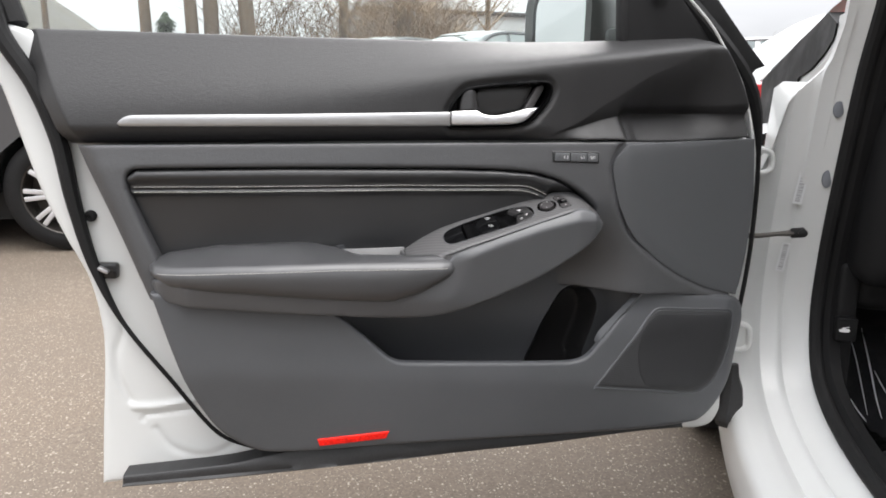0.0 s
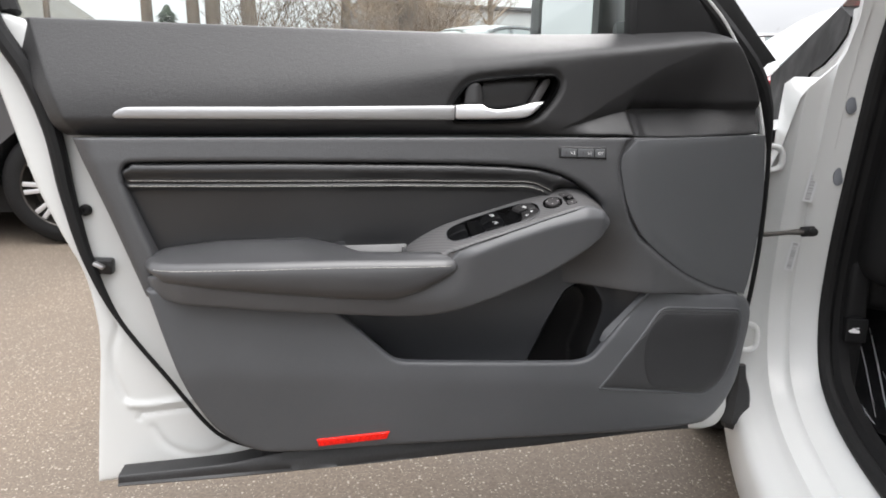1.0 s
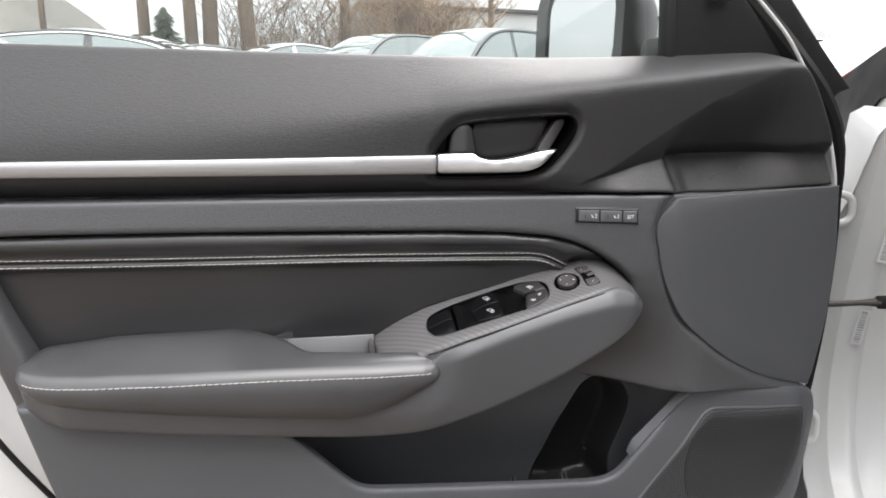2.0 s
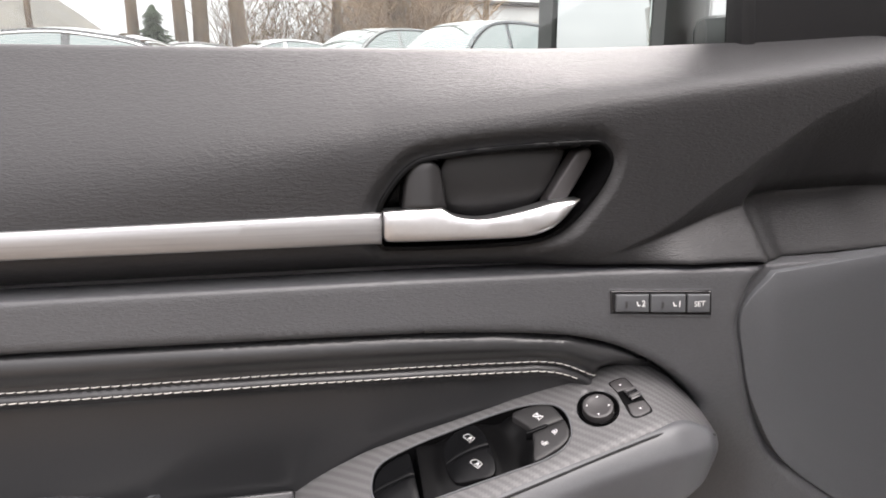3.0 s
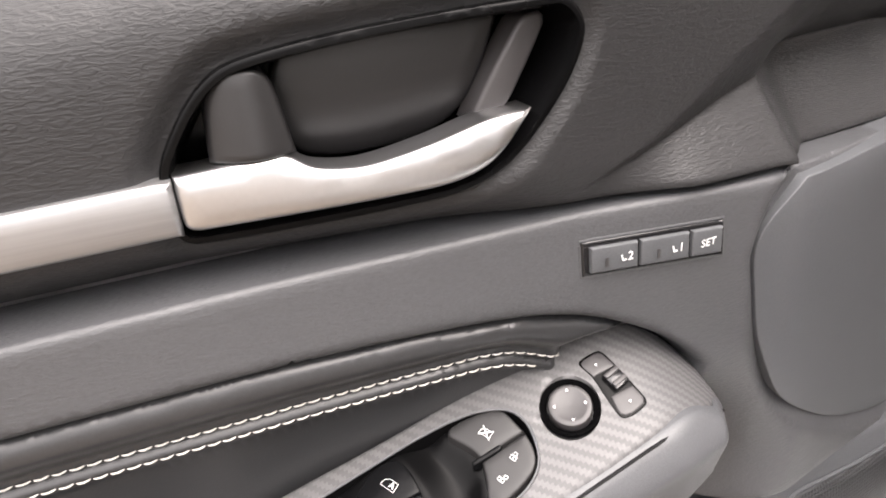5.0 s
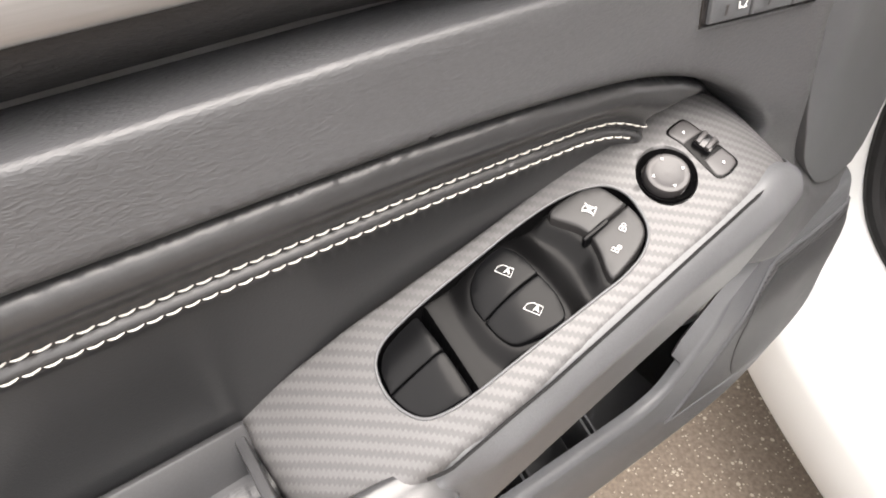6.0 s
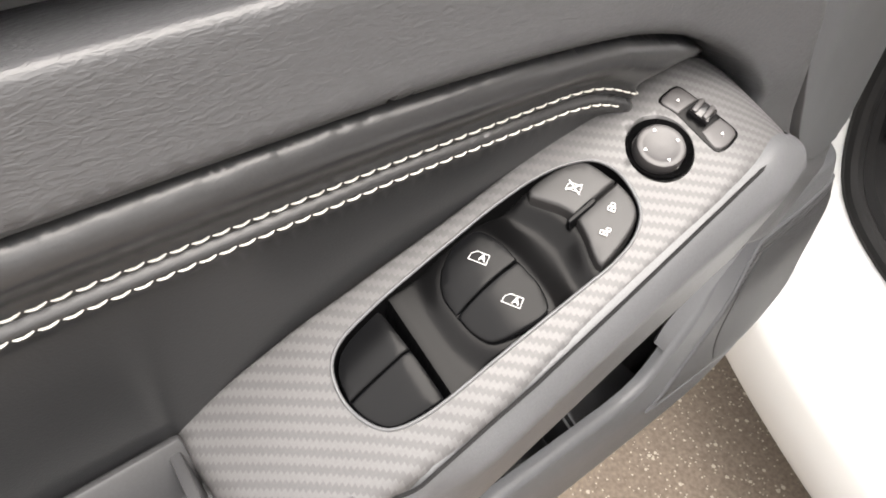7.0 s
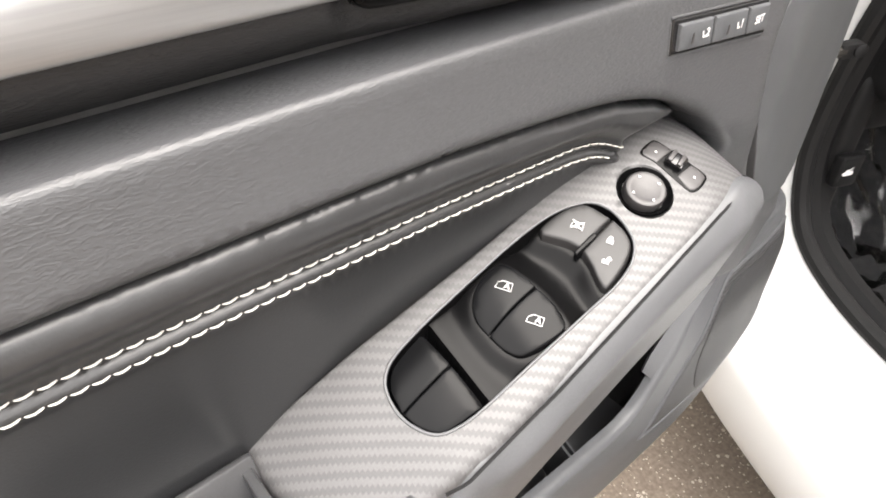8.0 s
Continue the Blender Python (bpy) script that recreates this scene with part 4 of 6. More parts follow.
on_bezel("window_lock_key", [(0.2612, 0.9105), (0.2625, 0.9128), (0.2708, 0.9128), (0.2812, 0.9110), (0.2893, 0.9068), (0.2940, 0.8943), (0.2708, 0.8934), (0.2684, 0.8995)], 0.0004, M_LOCKKEY, bezel, corners=(5, 6), dome=2.0)
on_bezel("door_lock_key", [(0.2705, 0.8920), (0.2942, 0.8932), (0.2943, 0.8850), (0.2910, 0.8784), (0.2814, 0.8744), (0.2665, 0.8726), (0.2664, 0.8778), (0.2690, 0.8849)], 0.0004, M_LOCKKEY, bezel, corners=(0, 1), dome=2.0)
on_bezel("divider", [(0.2660, 0.8935), (0.2800, 0.8938), (0.2815, 0.8927), (0.2800, 0.8916), (0.2660, 0.8916)], 0.0016, M_SWITCH, bezel, rnd=0.0005, rim=0.004, corners=(0, 4))


def tilt_at(x, y, lift=0.0, spin=0.0):
    """A pose on the switch panel, z along its normal."""
    e = 0.002
    gx = float(f_bezel(x + e, y) - f_bezel(x - e, y)) / (2 * e)
    n = Vector((-gx, -0.4, 1)).normalized()
    ax = Vector((math.cos(spin), math.sin(spin), 0))
    ax = (ax - n * ax.dot(n)).normalized()
    m = Matrix((ax, n.cross(ax), n)).transposed().to_4x4()
    m.translation = Vector((x, y, float(f_bezel(x, y)))) + n * lift
    return m


def flat_mark(name, polys, m, mat, parent, thick=0.0003):
    """Thin printed marks: polygons in the plane of m."""
    bm = bmesh.new()
    for poly in polys:
        lo = [bm.verts.new(m @ Vector((*p, 0))) for p in poly]
        hi = [bm.verts.new(m @ Vector((*p, thick))) for p in poly]
        bm.faces.new(hi)
        for i in range(len(poly)):
            j = (i + 1) % len(poly)
            bm.faces.new((lo[i], lo[j], hi[j], hi[i]))
    bmesh.ops.recalc_face_normals(bm, faces=bm.faces)
    return d_part(part(name, bm, mat, None), parent)


def outline_polys(pts, w):
    """A closed stroke of width w as quads."""
    q = turned_ccw(np.array(pts, float))
    r = inset(q, w)
    return [[tuple(q[i]), tuple(q[(i + 1) % len(q)]), tuple(r[(i + 1) % len(q)]), tuple(r[i])] for i in range(len(q))]


def lettering(text, size, m, parent, mat=None):
    cu = bpy.data.curves.new("lettering", "FONT")
    cu.body, cu.size, cu.align_x, cu.align_y, cu.extrude, cu.resolution_u = text, size, "CENTER", "CENTER", 0.00012, 3
    cu.materials.append(mat or M_MARK)
    ob = new("lettering", cu)
    ob.matrix_world = m
    ob.parent = parent
    if parent is not None and parent.parent is None:
        ob.matrix_parent_inverse = door_at
    return ob


ICON_SPIN = radians(-62)
for x, y in ((0.2285, 0.9035), (0.2290, 0.8835)):
    m = tilt_at(x, y, 0.0031, ICON_SPIN)
    win = [(-0.0042, -0.0020), (-0.0036, 0.0008), (-0.0016, 0.0024), (0.0036, 0.0024), (0.0036, -0.0020)]
    flat_mark("window_symbol", outline_polys(win, 0.00019), m, M_MARK, bezel)
    lettering("A", 0.0042, m @ pose(0.0012, 0.0002, 0.0003), bezel)
m = tilt_at(0.2775, 0.902, 0.0006, ICON_SPIN)
flat_mark("lockout_symbol", outline_polys([(-0.0032, -0.0016), (-0.0028, 0.0006), (-0.0012, 0.0018), (0.003, 0.0018), (0.003, -0.0016)], 0.00020) + [[(-0.0030, 0.0023), (-0.0027, 0.0026), (0.0032, -0.0022), (0.0029, -0.0025)], [(-0.0028, -0.0024), (-0.0031, -0.0021), (0.0028, 0.0026), (0.0031, 0.0023)]], m, M_MARK, bezel)
for (x, y), shut in (((0.2845, 0.8865), True), ((0.2755, 0.8815), False)):
    m, o = tilt_at(x, y, 0.0006, ICON_SPIN), 0.0 if shut else 0.0014
    flat_mark("padlock_symbol", outline_polys([(-0.0016, -0.0018), (0.0016, -0.0018), (0.0016, 0.0002), (-0.0016, 0.0002)], 0.00024) + [[(-0.0003, -0.0012), (0.0003, -0.0012), (0.0003, -0.0004), (-0.0003, -0.0004)]] + outline_polys([(-0.0010 + o, 0.0005), (0.0010 + o, 0.0005), (0.0010 + o, 0.0016), (0.0006 + o, 0.0021), (-0.0006 + o, 0.0021), (-0.0010 + o, 0.0016)], 0.00022), m, M_MARK, bezel)

# groove where the moulding meets the panel
front_x = np.linspace(0.156, 0.397, 70)
d_part(tube("panel_groove", [(a, float(front_line(a)) - 0.0008, float(f_bezel_cut(a, front_line(a)))) for a in front_x], 0.0009, M_RUBBER, n=6), bezel)

# mirror adjusting knob and its folding slider
km = tilt_at(0.318, 0.8925, 0.0)
d_part(lathe("mirror_knob_ring", [(0.0112, -0.005), (0.0112, -0.0028), (0.0130, -0.0012), (0.0142, 0.0004), (0.0149, -0.001)], km, M_WELL, n=40, cap=False), bezel)
d_part(lathe("mirror_knob", [(0.0106, -0.006), (0.0108, 0.0012), (0.0102, 0.0022), (0.0090, 0.0026), (0.0075, 0.0022), (0.0040, 0.0018), (0.0, 0.0016)], km, M_KEY, n=40, label="grey mirror adjusting knob"), bezel)
for k in range(4):
    a = ICON_SPIN + k * math.pi / 2 + math.pi / 4
    mm = km @ pose(0.0076 * math.cos(a), 0.0076 * math.sin(a), 0.0024, 0, 0, math.degrees(a))
    flat_mark("arrow_mark", [[(-0.0006, -0.0008), (0.0007, 0.0), (-0.0006, 0.0008)]], mm, M_MARK, bezel)
on_bezel("fold_switch", [(0.3322, 0.9075), (0.3375, 0.9090), (0.3448, 0.9086), (0.3470, 0.9040), (0.3518, 0.8797), (0.3500, 0.8768), (0.3411, 0.8752), (0.3358, 0.8775), (0.3345, 0.8990)], 0.0003, M_WELL, bezel, rnd=0.0004, rim=0.004)
on_bezel("fold_key", [(0.3330, 0.9068), (0.3377, 0.9080), (0.3442, 0.9076), (0.3460, 0.9040), (0.3474, 0.8985), (0.3352, 0.8985)], 0.0007, M_KEY, bezel, rnd=0.0005, rim=0.003, corners=(4, 5))
on_bezel("fold_key", [(0.3372, 0.8868), (0.3495, 0.8868), (0.3508, 0.8800), (0.3494, 0.8777), (0.3413, 0.8762), (0.3367, 0.8783)], 0.0007, M_KEY, bezel, rnd=0.0005, rim=0.003, corners=(0, 1))
sl = tilt_at(0.3432, 0.8925, 0.0006, radians(-79))
d_part(box("fold_slider", (0.0100, 0.0090, 0.0036), sl @ pose(-0.0004, 0.0006, 0.0008), M_GLOSS, bevel=0.0010), bezel)
for o in (-0.0034, 0.0020):
    d_part(box("slider_rib", (0.0026, 0.0086, 0.0016), sl @ pose(o, 0.0006, 0.0028), M_KEY, bevel=0.0006), bezel)
for y, s in ((0.9030, 1), (0.8812, -1)):
    flat_mark("arrow_mark", [[(-0.0007, -0.0006), (0.0007, -0.0006), (0.0, 0.0008)]], tilt_at(0.3393 if s > 0 else 0.3440, y, 0.0010, ICON_SPIN), M_MARK, bezel)

# marks on the memory keys
for text, x in (("2", 0.3495), ("1", 0.3745), ("SET", 0.3883)):
    z = 0.8005 - 0.025 * (x - 0.33)
    y = float(f_mid(np.array([x]), np.array([z]))[0]) - 0.0036
    lettering(text, 0.0062 if len(text) == 1 else 0.0055, pose(x, y, z, 90, 0, 0), memory)
    if len(text) == 1:
        flat_mark("seat_symbol", [[(-0.0012, 0.0018), (-0.0004, 0.0018), (0.0002, -0.0006), (0.0018, -0.0006), (0.0018, -0.0014), (-0.0002, -0.0014)]], pose(x - 0.0042, y, z, 90, 0, 0), M_MARK, memory)
        flat_mark("lamp_window", [[(-0.0008, -0.0022), (0.0008, -0.0022), (0.0008, 0.0022), (-0.0008, 0.0022)]], pose(x - 0.0125, y + 0.0002, z, 90, 0, 0), M_KEY, memory)

# lower trim: speaker, reflector, bottle bay, bottom flap
def grille_material(name, base):
    m = material(name, base, 0.5, spots=0.06, bump=0.0)
    n, l = m.node_tree.nodes, m.node_tree.links
    b = n["Principled BSDF"]
    tc, vo, lt, mp = n.new("ShaderNodeTexCoord"), n.new("ShaderNodeTexVoronoi"), n.new("ShaderNodeMapRange"), n.new("ShaderNodeMapping")
    mp.inputs["Scale"].default_value = (1, 0, 1)
    vo.inputs["Scale"].default_value, vo.inputs["Randomness"].default_value = 300.0, 0.0
    l.new(tc.outputs["Object"], mp.inputs["Vector"])
    l.new(mp.outputs["Vector"], vo.inputs["Vector"])
    lt.inputs["From Min"].default_value, lt.inputs["From Max"].default_value = 0.30, 0.36
    lt.inputs["To Min"].default_value, lt.inputs["To Max"].default_value = 0.12, 1.0
    l.new(vo.outputs["Distance"], lt.inputs["Value"])
    sc = n.new("ShaderNodeVectorMath")
    sc.operation = "SCALE"
    l.new(b.inputs["Base Color"].links[0].from_socket, sc.inputs[0])
    l.new(lt.outputs["Result"], sc.inputs["Scale"])
    l.new(sc.outputs["Vector"], b.inputs["Base Color"])
    bp = n.new("ShaderNodeBump")
    bp.inputs["Strength"].default_value, bp.inputs["Distance"].default_value = 0.8, 0.001
    l.new(lt.outputs["Result"], bp.inputs["Height"])
    l.new(bp.outputs["Normal"], b.inputs["Normal"])
    return m


M_GRILLE = grille_material("perforated_speaker_grille", (0.042, 0.043, 0.046))
M_CONE = grille_material("perforated_grille_over_cone", (0.024, 0.0245, 0.027))
dskin("speaker_grille", [(0.416, 0.424), (0.463, 0.482), (0.508, 0.536), (0.525, 0.546), (0.600, 0.5395), (0.662, 0.532), (0.670, 0.522), (0.660, 0.460), (0.636, 0.416), (0.603, 0.397), (0.52, 0.410)], lambda x, z: f_low(x, z) - 0.0015, M_GRILLE, step=0.008, rnd=0.002, rim=0.006, corners=(0,), label="perforated black speaker grille")
grille_edge = spline([(0.413, 0.421), (0.462, 0.4835), (0.507, 0.5385), (0.525, 0.5490), (0.600, 0.5425), (0.664, 0.5350), (0.673, 0.523), (0.663, 0.459), (0.638, 0.4135), (0.603, 0.394), (0.52, 0.4070)], 0.006, True, (0,))
d_part(tube("grille_rim", [(p[0], float(f_low(p[0], p[1])) + 0.0004, p[1]) for p in np.vstack([grille_edge, grille_edge[:1]])], 0.0022, M_PLASTIC, n=6))
dskin("speaker_cone", [(0.522, 0.541), (0.500, 0.524), (0.490, 0.503), (0.487, 0.473), (0.493, 0.439), (0.509, 0.417), (0.560, 0.409), (0.600, 0.403), (0.630, 0.420), (0.650, 0.462), (0.660, 0.518), (0.652, 0.529)], lambda x, z: f_low(x, z) - 0.0021, M_CONE, step=0.008, rnd=0.0006, rim=0.001, corners=(0, 11), label="darker round speaker behind the grille")
dskin("door_reflector", [(-0.037, 0.3505), (-0.040, 0.3635), (0.073, 0.3685), (0.068, 0.3555)], lambda x, z: f_low(x, z) - 0.003, M_RED, step=0.005, rnd=0.002, rim=0.006, corners=(0, 1, 2, 3), label="red plastic safety reflector")
flap = [(-0.338, 0.3150), (-0.18, 0.3190), (-0.11, 0.327), (0.10, 0.345), (0.617, 0.336), (0.617, 0.302), (0.38, 0.305), (0.10, 0.302), (-0.18, 0.2985), (-0.339, 0.2995)]
dskin("bottom_flap", flap, lambda x, z: 0.936 + 0.020 * sstep(0.3, 0.62, x) + 0.5 * bump_up(z - 0.3125, 0.001) - 0.004 * sstep(0.3035, 0.3015, z), M_SEALER, step=0.006, rnd=0.002, rim=0.03, corners=(0, 4, 5, 9), label="black rubber bottom flap of the door")
for x in (0.347, 0.277):
    for o in (-0.003, 0.003):
        d_part(box("pocket_rib", (0.0025, 0.060, 0.06), pose(x + o, 0.936, 0.414, 0, 0, -14), M_PLASTIC, bevel=0.0006))
lip_line = spline([(0.4150, 0.4965), (0.4360, 0.5205), (0.4625, 0.5505), (0.4885, 0.5785)], 0.006, False)
lip_up = lambda z: float(np.interp(z, [0.4965, 0.502, 0.578], [0.004, 0.018, 0.003]))
lip_rings = [[(x, 0.902, z), (x - 0.001, 0.911, z + 0.6 * lip_up(z)), (x + 0.003, 0.914, z + 0.6 * lip_up(z) - 0.003), (x + 0.004, 0.905, z - 0.004)] for x, z in lip_line]
d_part(loft("pocket_lip", lip_rings, M_PLASTIC, None, "raised end wall of the map pocket", sharp=40))

# door edge: weather strip, buffer, latch
strip_pts = spline([(-0.452, 1.03), (-0.440, 0.970), (-0.406, 0.903), (-0.384, 0.826), (-0.374, 0.737), (-0.357, 0.643), (-0.326, 0.554), (-0.266, 0.457), (-0.196, 0.354), (-0.127, 0.320)], 0.01, False)
r = np.interp(np.linspace(0, 1, len(strip_pts)), [0, 0.35, 0.5, 0.62, 1], [0.013, 0.011, 0.008, 0.0035, 0.003])
d_part(tube("weather_strip", [(p[0], 0.972, p[1]) for p in strip_pts], list(r), M_RUBBER, n=10, label="black rubber weather strip"))
d_part(lathe("rubber_buffer", [(0.0085, 0), (0.0085, 0.004), (0.006, 0.007), (0.003, 0.007), (0.0025, 0.004), (0, 0.004)], pose(-0.357, 0.984, 0.716, 90, 0, 0), M_RUBBER, n=24, label="round black rubber buffer"))
latch = d_part(box("door_latch", (0.034, 0.02, 0.024), pose(-0.343, 0.982, 0.633, 0, 4, 0), M_GLOSS, bevel=0.004, label="black door latch with a steel catch"))
d_part(box("catch", (0.016, 0.012, 0.006), pose(-0.343, 0.970, 0.636, 0, 30, 0), M_STEEL, bevel=0.002), latch)

# window frame, glass, corner panel
frame_rear = [(-0.432, 1.000, 0.985), (-0.452, 1.012, 1.05), (-0.49, 1.03, 1.20), (-0.47, 1.06, 1.33), (-0.38, 1.07, 1.39)]
frame_top = [(-0.38, 1.07, 1.39), (-0.10, 1.07, 1.405), (0.15, 1.06, 1.36), (0.36, 1.04, 1.25), (0.55, 1.015, 1.09), (0.655, 1.0, 0.985), (0.722, 0.995, 0.90), (0.748, 0.998, 0.80), (0.752, 1.000, 0.62), (0.732, 1.000, 0.45), (0.70, 1.000, 0.36)]
fr = [Vector(p) for p in spline(frame_rear + frame_top[1:], 0.03, False)]
d_part(tube("window_frame", fr, [float(np.interp(q.z, [0.80, 0.95], [0.004, 0.016])) for q in fr], M_RUBBER, n=10, label="black rubber-lined window frame"))
d_part(tube("frame_edge", [q + Vector((0.010, 0.03, 0.012)) for q in fr[8:]], [float(np.interp(q.z, [0.75, 0.95], [0.009, 0.017])) for q in fr[8:]], M_WHITE, n=10))
d_part(tube("rear_frame_edge", [p + Vector((-0.022, 0.012, 0.0)) for p in fr[:8]], 0.014, M_WHITE, n=10))
gl = [(-0.43, 0.96), (0.476, 0.96), (0.476, 1.145), (0.36, 1.25), (0.15, 1.36), (-0.10, 1.40), (-0.38, 1.38), (-0.465, 1.32), (-0.485, 1.20), (-0.447, 1.04)]
pane = ob_mesh("window_pane", [(x, 1.0 + 0.07 * (z - 0.96) / 0.43, z) for x, z in gl], [tuple(range(10))], M_GLASS, None, "raised greenish window glass")
pane.visible_shadow = False
d_part(pane)
corner = dskin("corner_panel", [(0.477, 0.958), (0.655, 0.958), (0.605, 1.022), (0.545, 1.085), (0.477, 1.140)], lambda x, z: 0.985 + 0.06 * (z - 0.97) + 0.05 * bump_up(x - 0.5, 0.01), M_TRIM, step=0.008, rnd=0.004, rim=0.03, corners=(0, 1, 4), label="dark corner panel behind the door mirror")
d_part(box("corner_grip", (0.030, 0.006, 0.008), pose(0.535, 0.985, 1.052), M_KEY, bevel=0.003))
d_part(box("window_channel", (0.014, 0.022, 0.18), pose(0.472, 0.998, 1.05, -6, 0, 0), M_RUBBER, bevel=0.004))
d_part(box("belt_seal", (0.84, 0.012, 0.016), pose(0.06, 0.990, 0.966), M_RUBBER, bevel=0.004))

dskin("frame_cover", [(0.601, 1.060), (0.640, 1.060), (0.701, 0.9932), (0.7451, 0.9483), (0.729, 0.942), (0.711, 0.930), (0.667, 0.975)], lambda x, z: 0.998 + 0 * x, M_RUBBER, step=0.01, rnd=0.003, rim=0.02, corners=(0, 1, 3, 4), label="black moulded cover on the window frame")
edge = spline([(0.540, 1.070), (0.5707, 1.0428), (0.6108, 1.0054), (0.6434, 0.9624), (0.6677, 0.927), (0.6882, 0.8815), (0.7045, 0.8209), (0.707, 0.74)], 0.01, False)
d_part(tube("edge_flange", [(p[0], 0.958, p[1]) for p in edge], 0.0022, M_WHITE, n=8, label="thin white flange along the trim"))

# door mirror
def rounded_ring(cx, cz, w, h, r, y, n=6):
    pts = []
    for k, (sx, sz) in enumerate(((1, 1), (-1, 1), (-1, -1), (1, -1))):
        for j in range(n + 1):
            a = (k + j / n) * math.pi / 2
            pts.append((cx + sx * (w / 2 - r) + r * math.cos(a), y, cz + sz * (h / 2 - r) + r * math.sin(a)))
    return pts


mirror_m = pose(0.429, 1.155, 1.026, -1, 0, -57)
def mirror_ring(w, h, r, y):
    return [mirror_m @ Vector(p) for p in rounded_ring(0, 0, w, h, r, y)]


mirror = d_part(loft("door_mirror", [mirror_ring(0.116, 0.157, 0.048, 0.004), mirror_ring(0.120, 0.162, 0.050, -0.012), mirror_ring(0.150, 0.188, 0.062, -0.016), mirror_ring(0.168, 0.200, 0.070, 0.0), mirror_ring(0.166, 0.196, 0.070, 0.04), mirror_ring(0.140, 0.166, 0.060, 0.085), mirror_ring(0.08, 0.07, 0.03, 0.105)], M_HOUSING, None, "grey-black door mirror housing", cap=True))
d_part(loft("mirror_glass", [mirror_ring(0.114, 0.155, 0.047, -0.004), mirror_ring(0.114, 0.155, 0.047, -0.007), mirror_ring(0.110, 0.151, 0.045, -0.0085)], M_MIRROR, None, "mirror glass", sharp=1), mirror)
d_part(box("mirror_foot", (0.075, 0.05, 0.045), pose(0.515, 1.055, 0.992, 0, 0, -46), M_HOUSING, bevel=0.012), mirror)

# ---------------------------------------------------------------- the white car the door belongs to
HINGE, FORE = Vector((0.765, 1.06, 0)), Vector((0.39, 0.92, 0)).normalized()
OUT = Vector((-FORE.y, FORE.x, 0))


def car(a, b, z):
    """A place by metres ahead of the hinge pillar, outwards from the car's side, and up."""
    return HINGE + FORE * a + OUT * b + Vector((0, 0, z))


white_car = thing("white_car", "white sedan with its driver door open", "car", car(0, -0.9, 0))
car_at = Matrix.Translation(-Vector(white_car.location))


def c_part(ob, parent=None):
    if parent is None:
        ob.parent, ob.matrix_parent_inverse = white_car, car_at
    else:
        ob.parent = parent
    return ob


opening = spline([(-0.55, 1.40), (-0.22, 1.22), (-0.104, 0.992), (-0.075, 0.914), (-0.034, 0.740), (-0.010, 0.610), (-0.006, 0.486), (-0.048, 0.385), (-0.150, 0.335), (-0.32, 0.315), (-1.10, 0.305)], 0.02, False)


def sweep(name, section, mat, label="", sharp=40):
    """Carries a section of (away from the opening, outwards) along the door opening; high up its outer edge is cut back."""
    out = []
    for i in range(len(opening)):
        t = opening[min(i + 1, len(opening) - 1)] - opening[max(i - 1, 0)]
        t = t / np.linalg.norm(t)
        n = np.array([-t[1], t[0]])
        limit = float(np.interp(opening[i][1], [0.68, 0.74, 0.80, 0.888, 0.94, 1.0, 1.2], [0.01, -0.020, -0.040, -0.055, -0.105, -0.112, -0.10]))
        ring = []
        for d, b in section:
            d = d * float(np.interp(opening[i][1], [0.34, 0.45], [1.18, 1.0]))
            over = max(0.0, b - limit)
            d = d if over == 0 or d < 0.02 else 0.02 + (d - 0.02) * max(0.0, 1 - over / 0.02)
            ring.append(car(opening[i][0] + n[0] * (d + over * 0.08), min(b, limit), opening[i][1] + n[1] * (d + over * 0.08)))
        out.append(ring)
    return c_part(loft(name, out, mat, None, label, closed=False, cap=False, sharp=sharp))


sweep("door_jamb", [(-0.004, -0.165), (0.0, -0.150), (0.012, -0.135), (0.014, -0.098), (0.019, -0.093), (0.021, -0.086), (0.023, -0.062), (0.030, -0.055), (0.036, -0.048), (0.042, -0.026), (0.046, -0.014), (0.052, -0.006), (0.062, -0.002), (0.085, 0.004), (0.12, 0.002), (0.145, -0.012), (0.15, -0.06)], M_WHITE, "white painted door jamb and sill")
seal_path = []
for i in range(len(opening)):
    t = opening[min(i + 1, len(opening) - 1)] - opening[max(i - 1, 0)]
    t = t / np.linalg.norm(t)
    seal_path.append(car(opening[i][0] + t[1] * 0.004, -0.153, opening[i][1] - t[0] * 0.004))
c_part(tube("door_seal", seal_path, 0.012, M_RUBBER, n=10, label="black rubber door seal"))
sweep("inner_trim", [(-0.004, -0.158), (-0.016, -0.172), (-0.014, -0.190), (0.02, -0.205), (0.05, -0.215)], M_TRIM, "dark plastic inner sill trim")

# dashboard end, kick panel, footwell
def car_box(name, a, b, z, mat, bevel=0.0, label="", parent=None, spin=0.0):
    size = (abs(a[1] - a[0]), abs(b[1] - b[0]), abs(z[1] - z[0]))
    c = car(sum(a) / 2, sum(b) / 2, sum(z) / 2)
    yaw = math.degrees(math.atan2(FORE.y, FORE.x))
    ob = box(name, size, Matrix.Translation(c) @ pose(0, 0, 0, 0, spin, yaw), mat, bevel=bevel, label=label, seg=4)
    return c_part(ob, parent)


car_box("dashboard", (-0.10, 0.55), (-0.185, -1.60), (0.56, 1.00), M_TRIM, 0.05, "dark grey dashboard end")
car_box("knee_panel", (-0.02, 0.40), (-0.20, -0.85), (0.50, 0.70), M_TRIM, 0.04)
kick = car_box("kick_panel", (-0.03, 0.55), (-0.178, -0.215), (0.12, 0.60), M_TRIM, 0.012, "dark plastic kick panel")
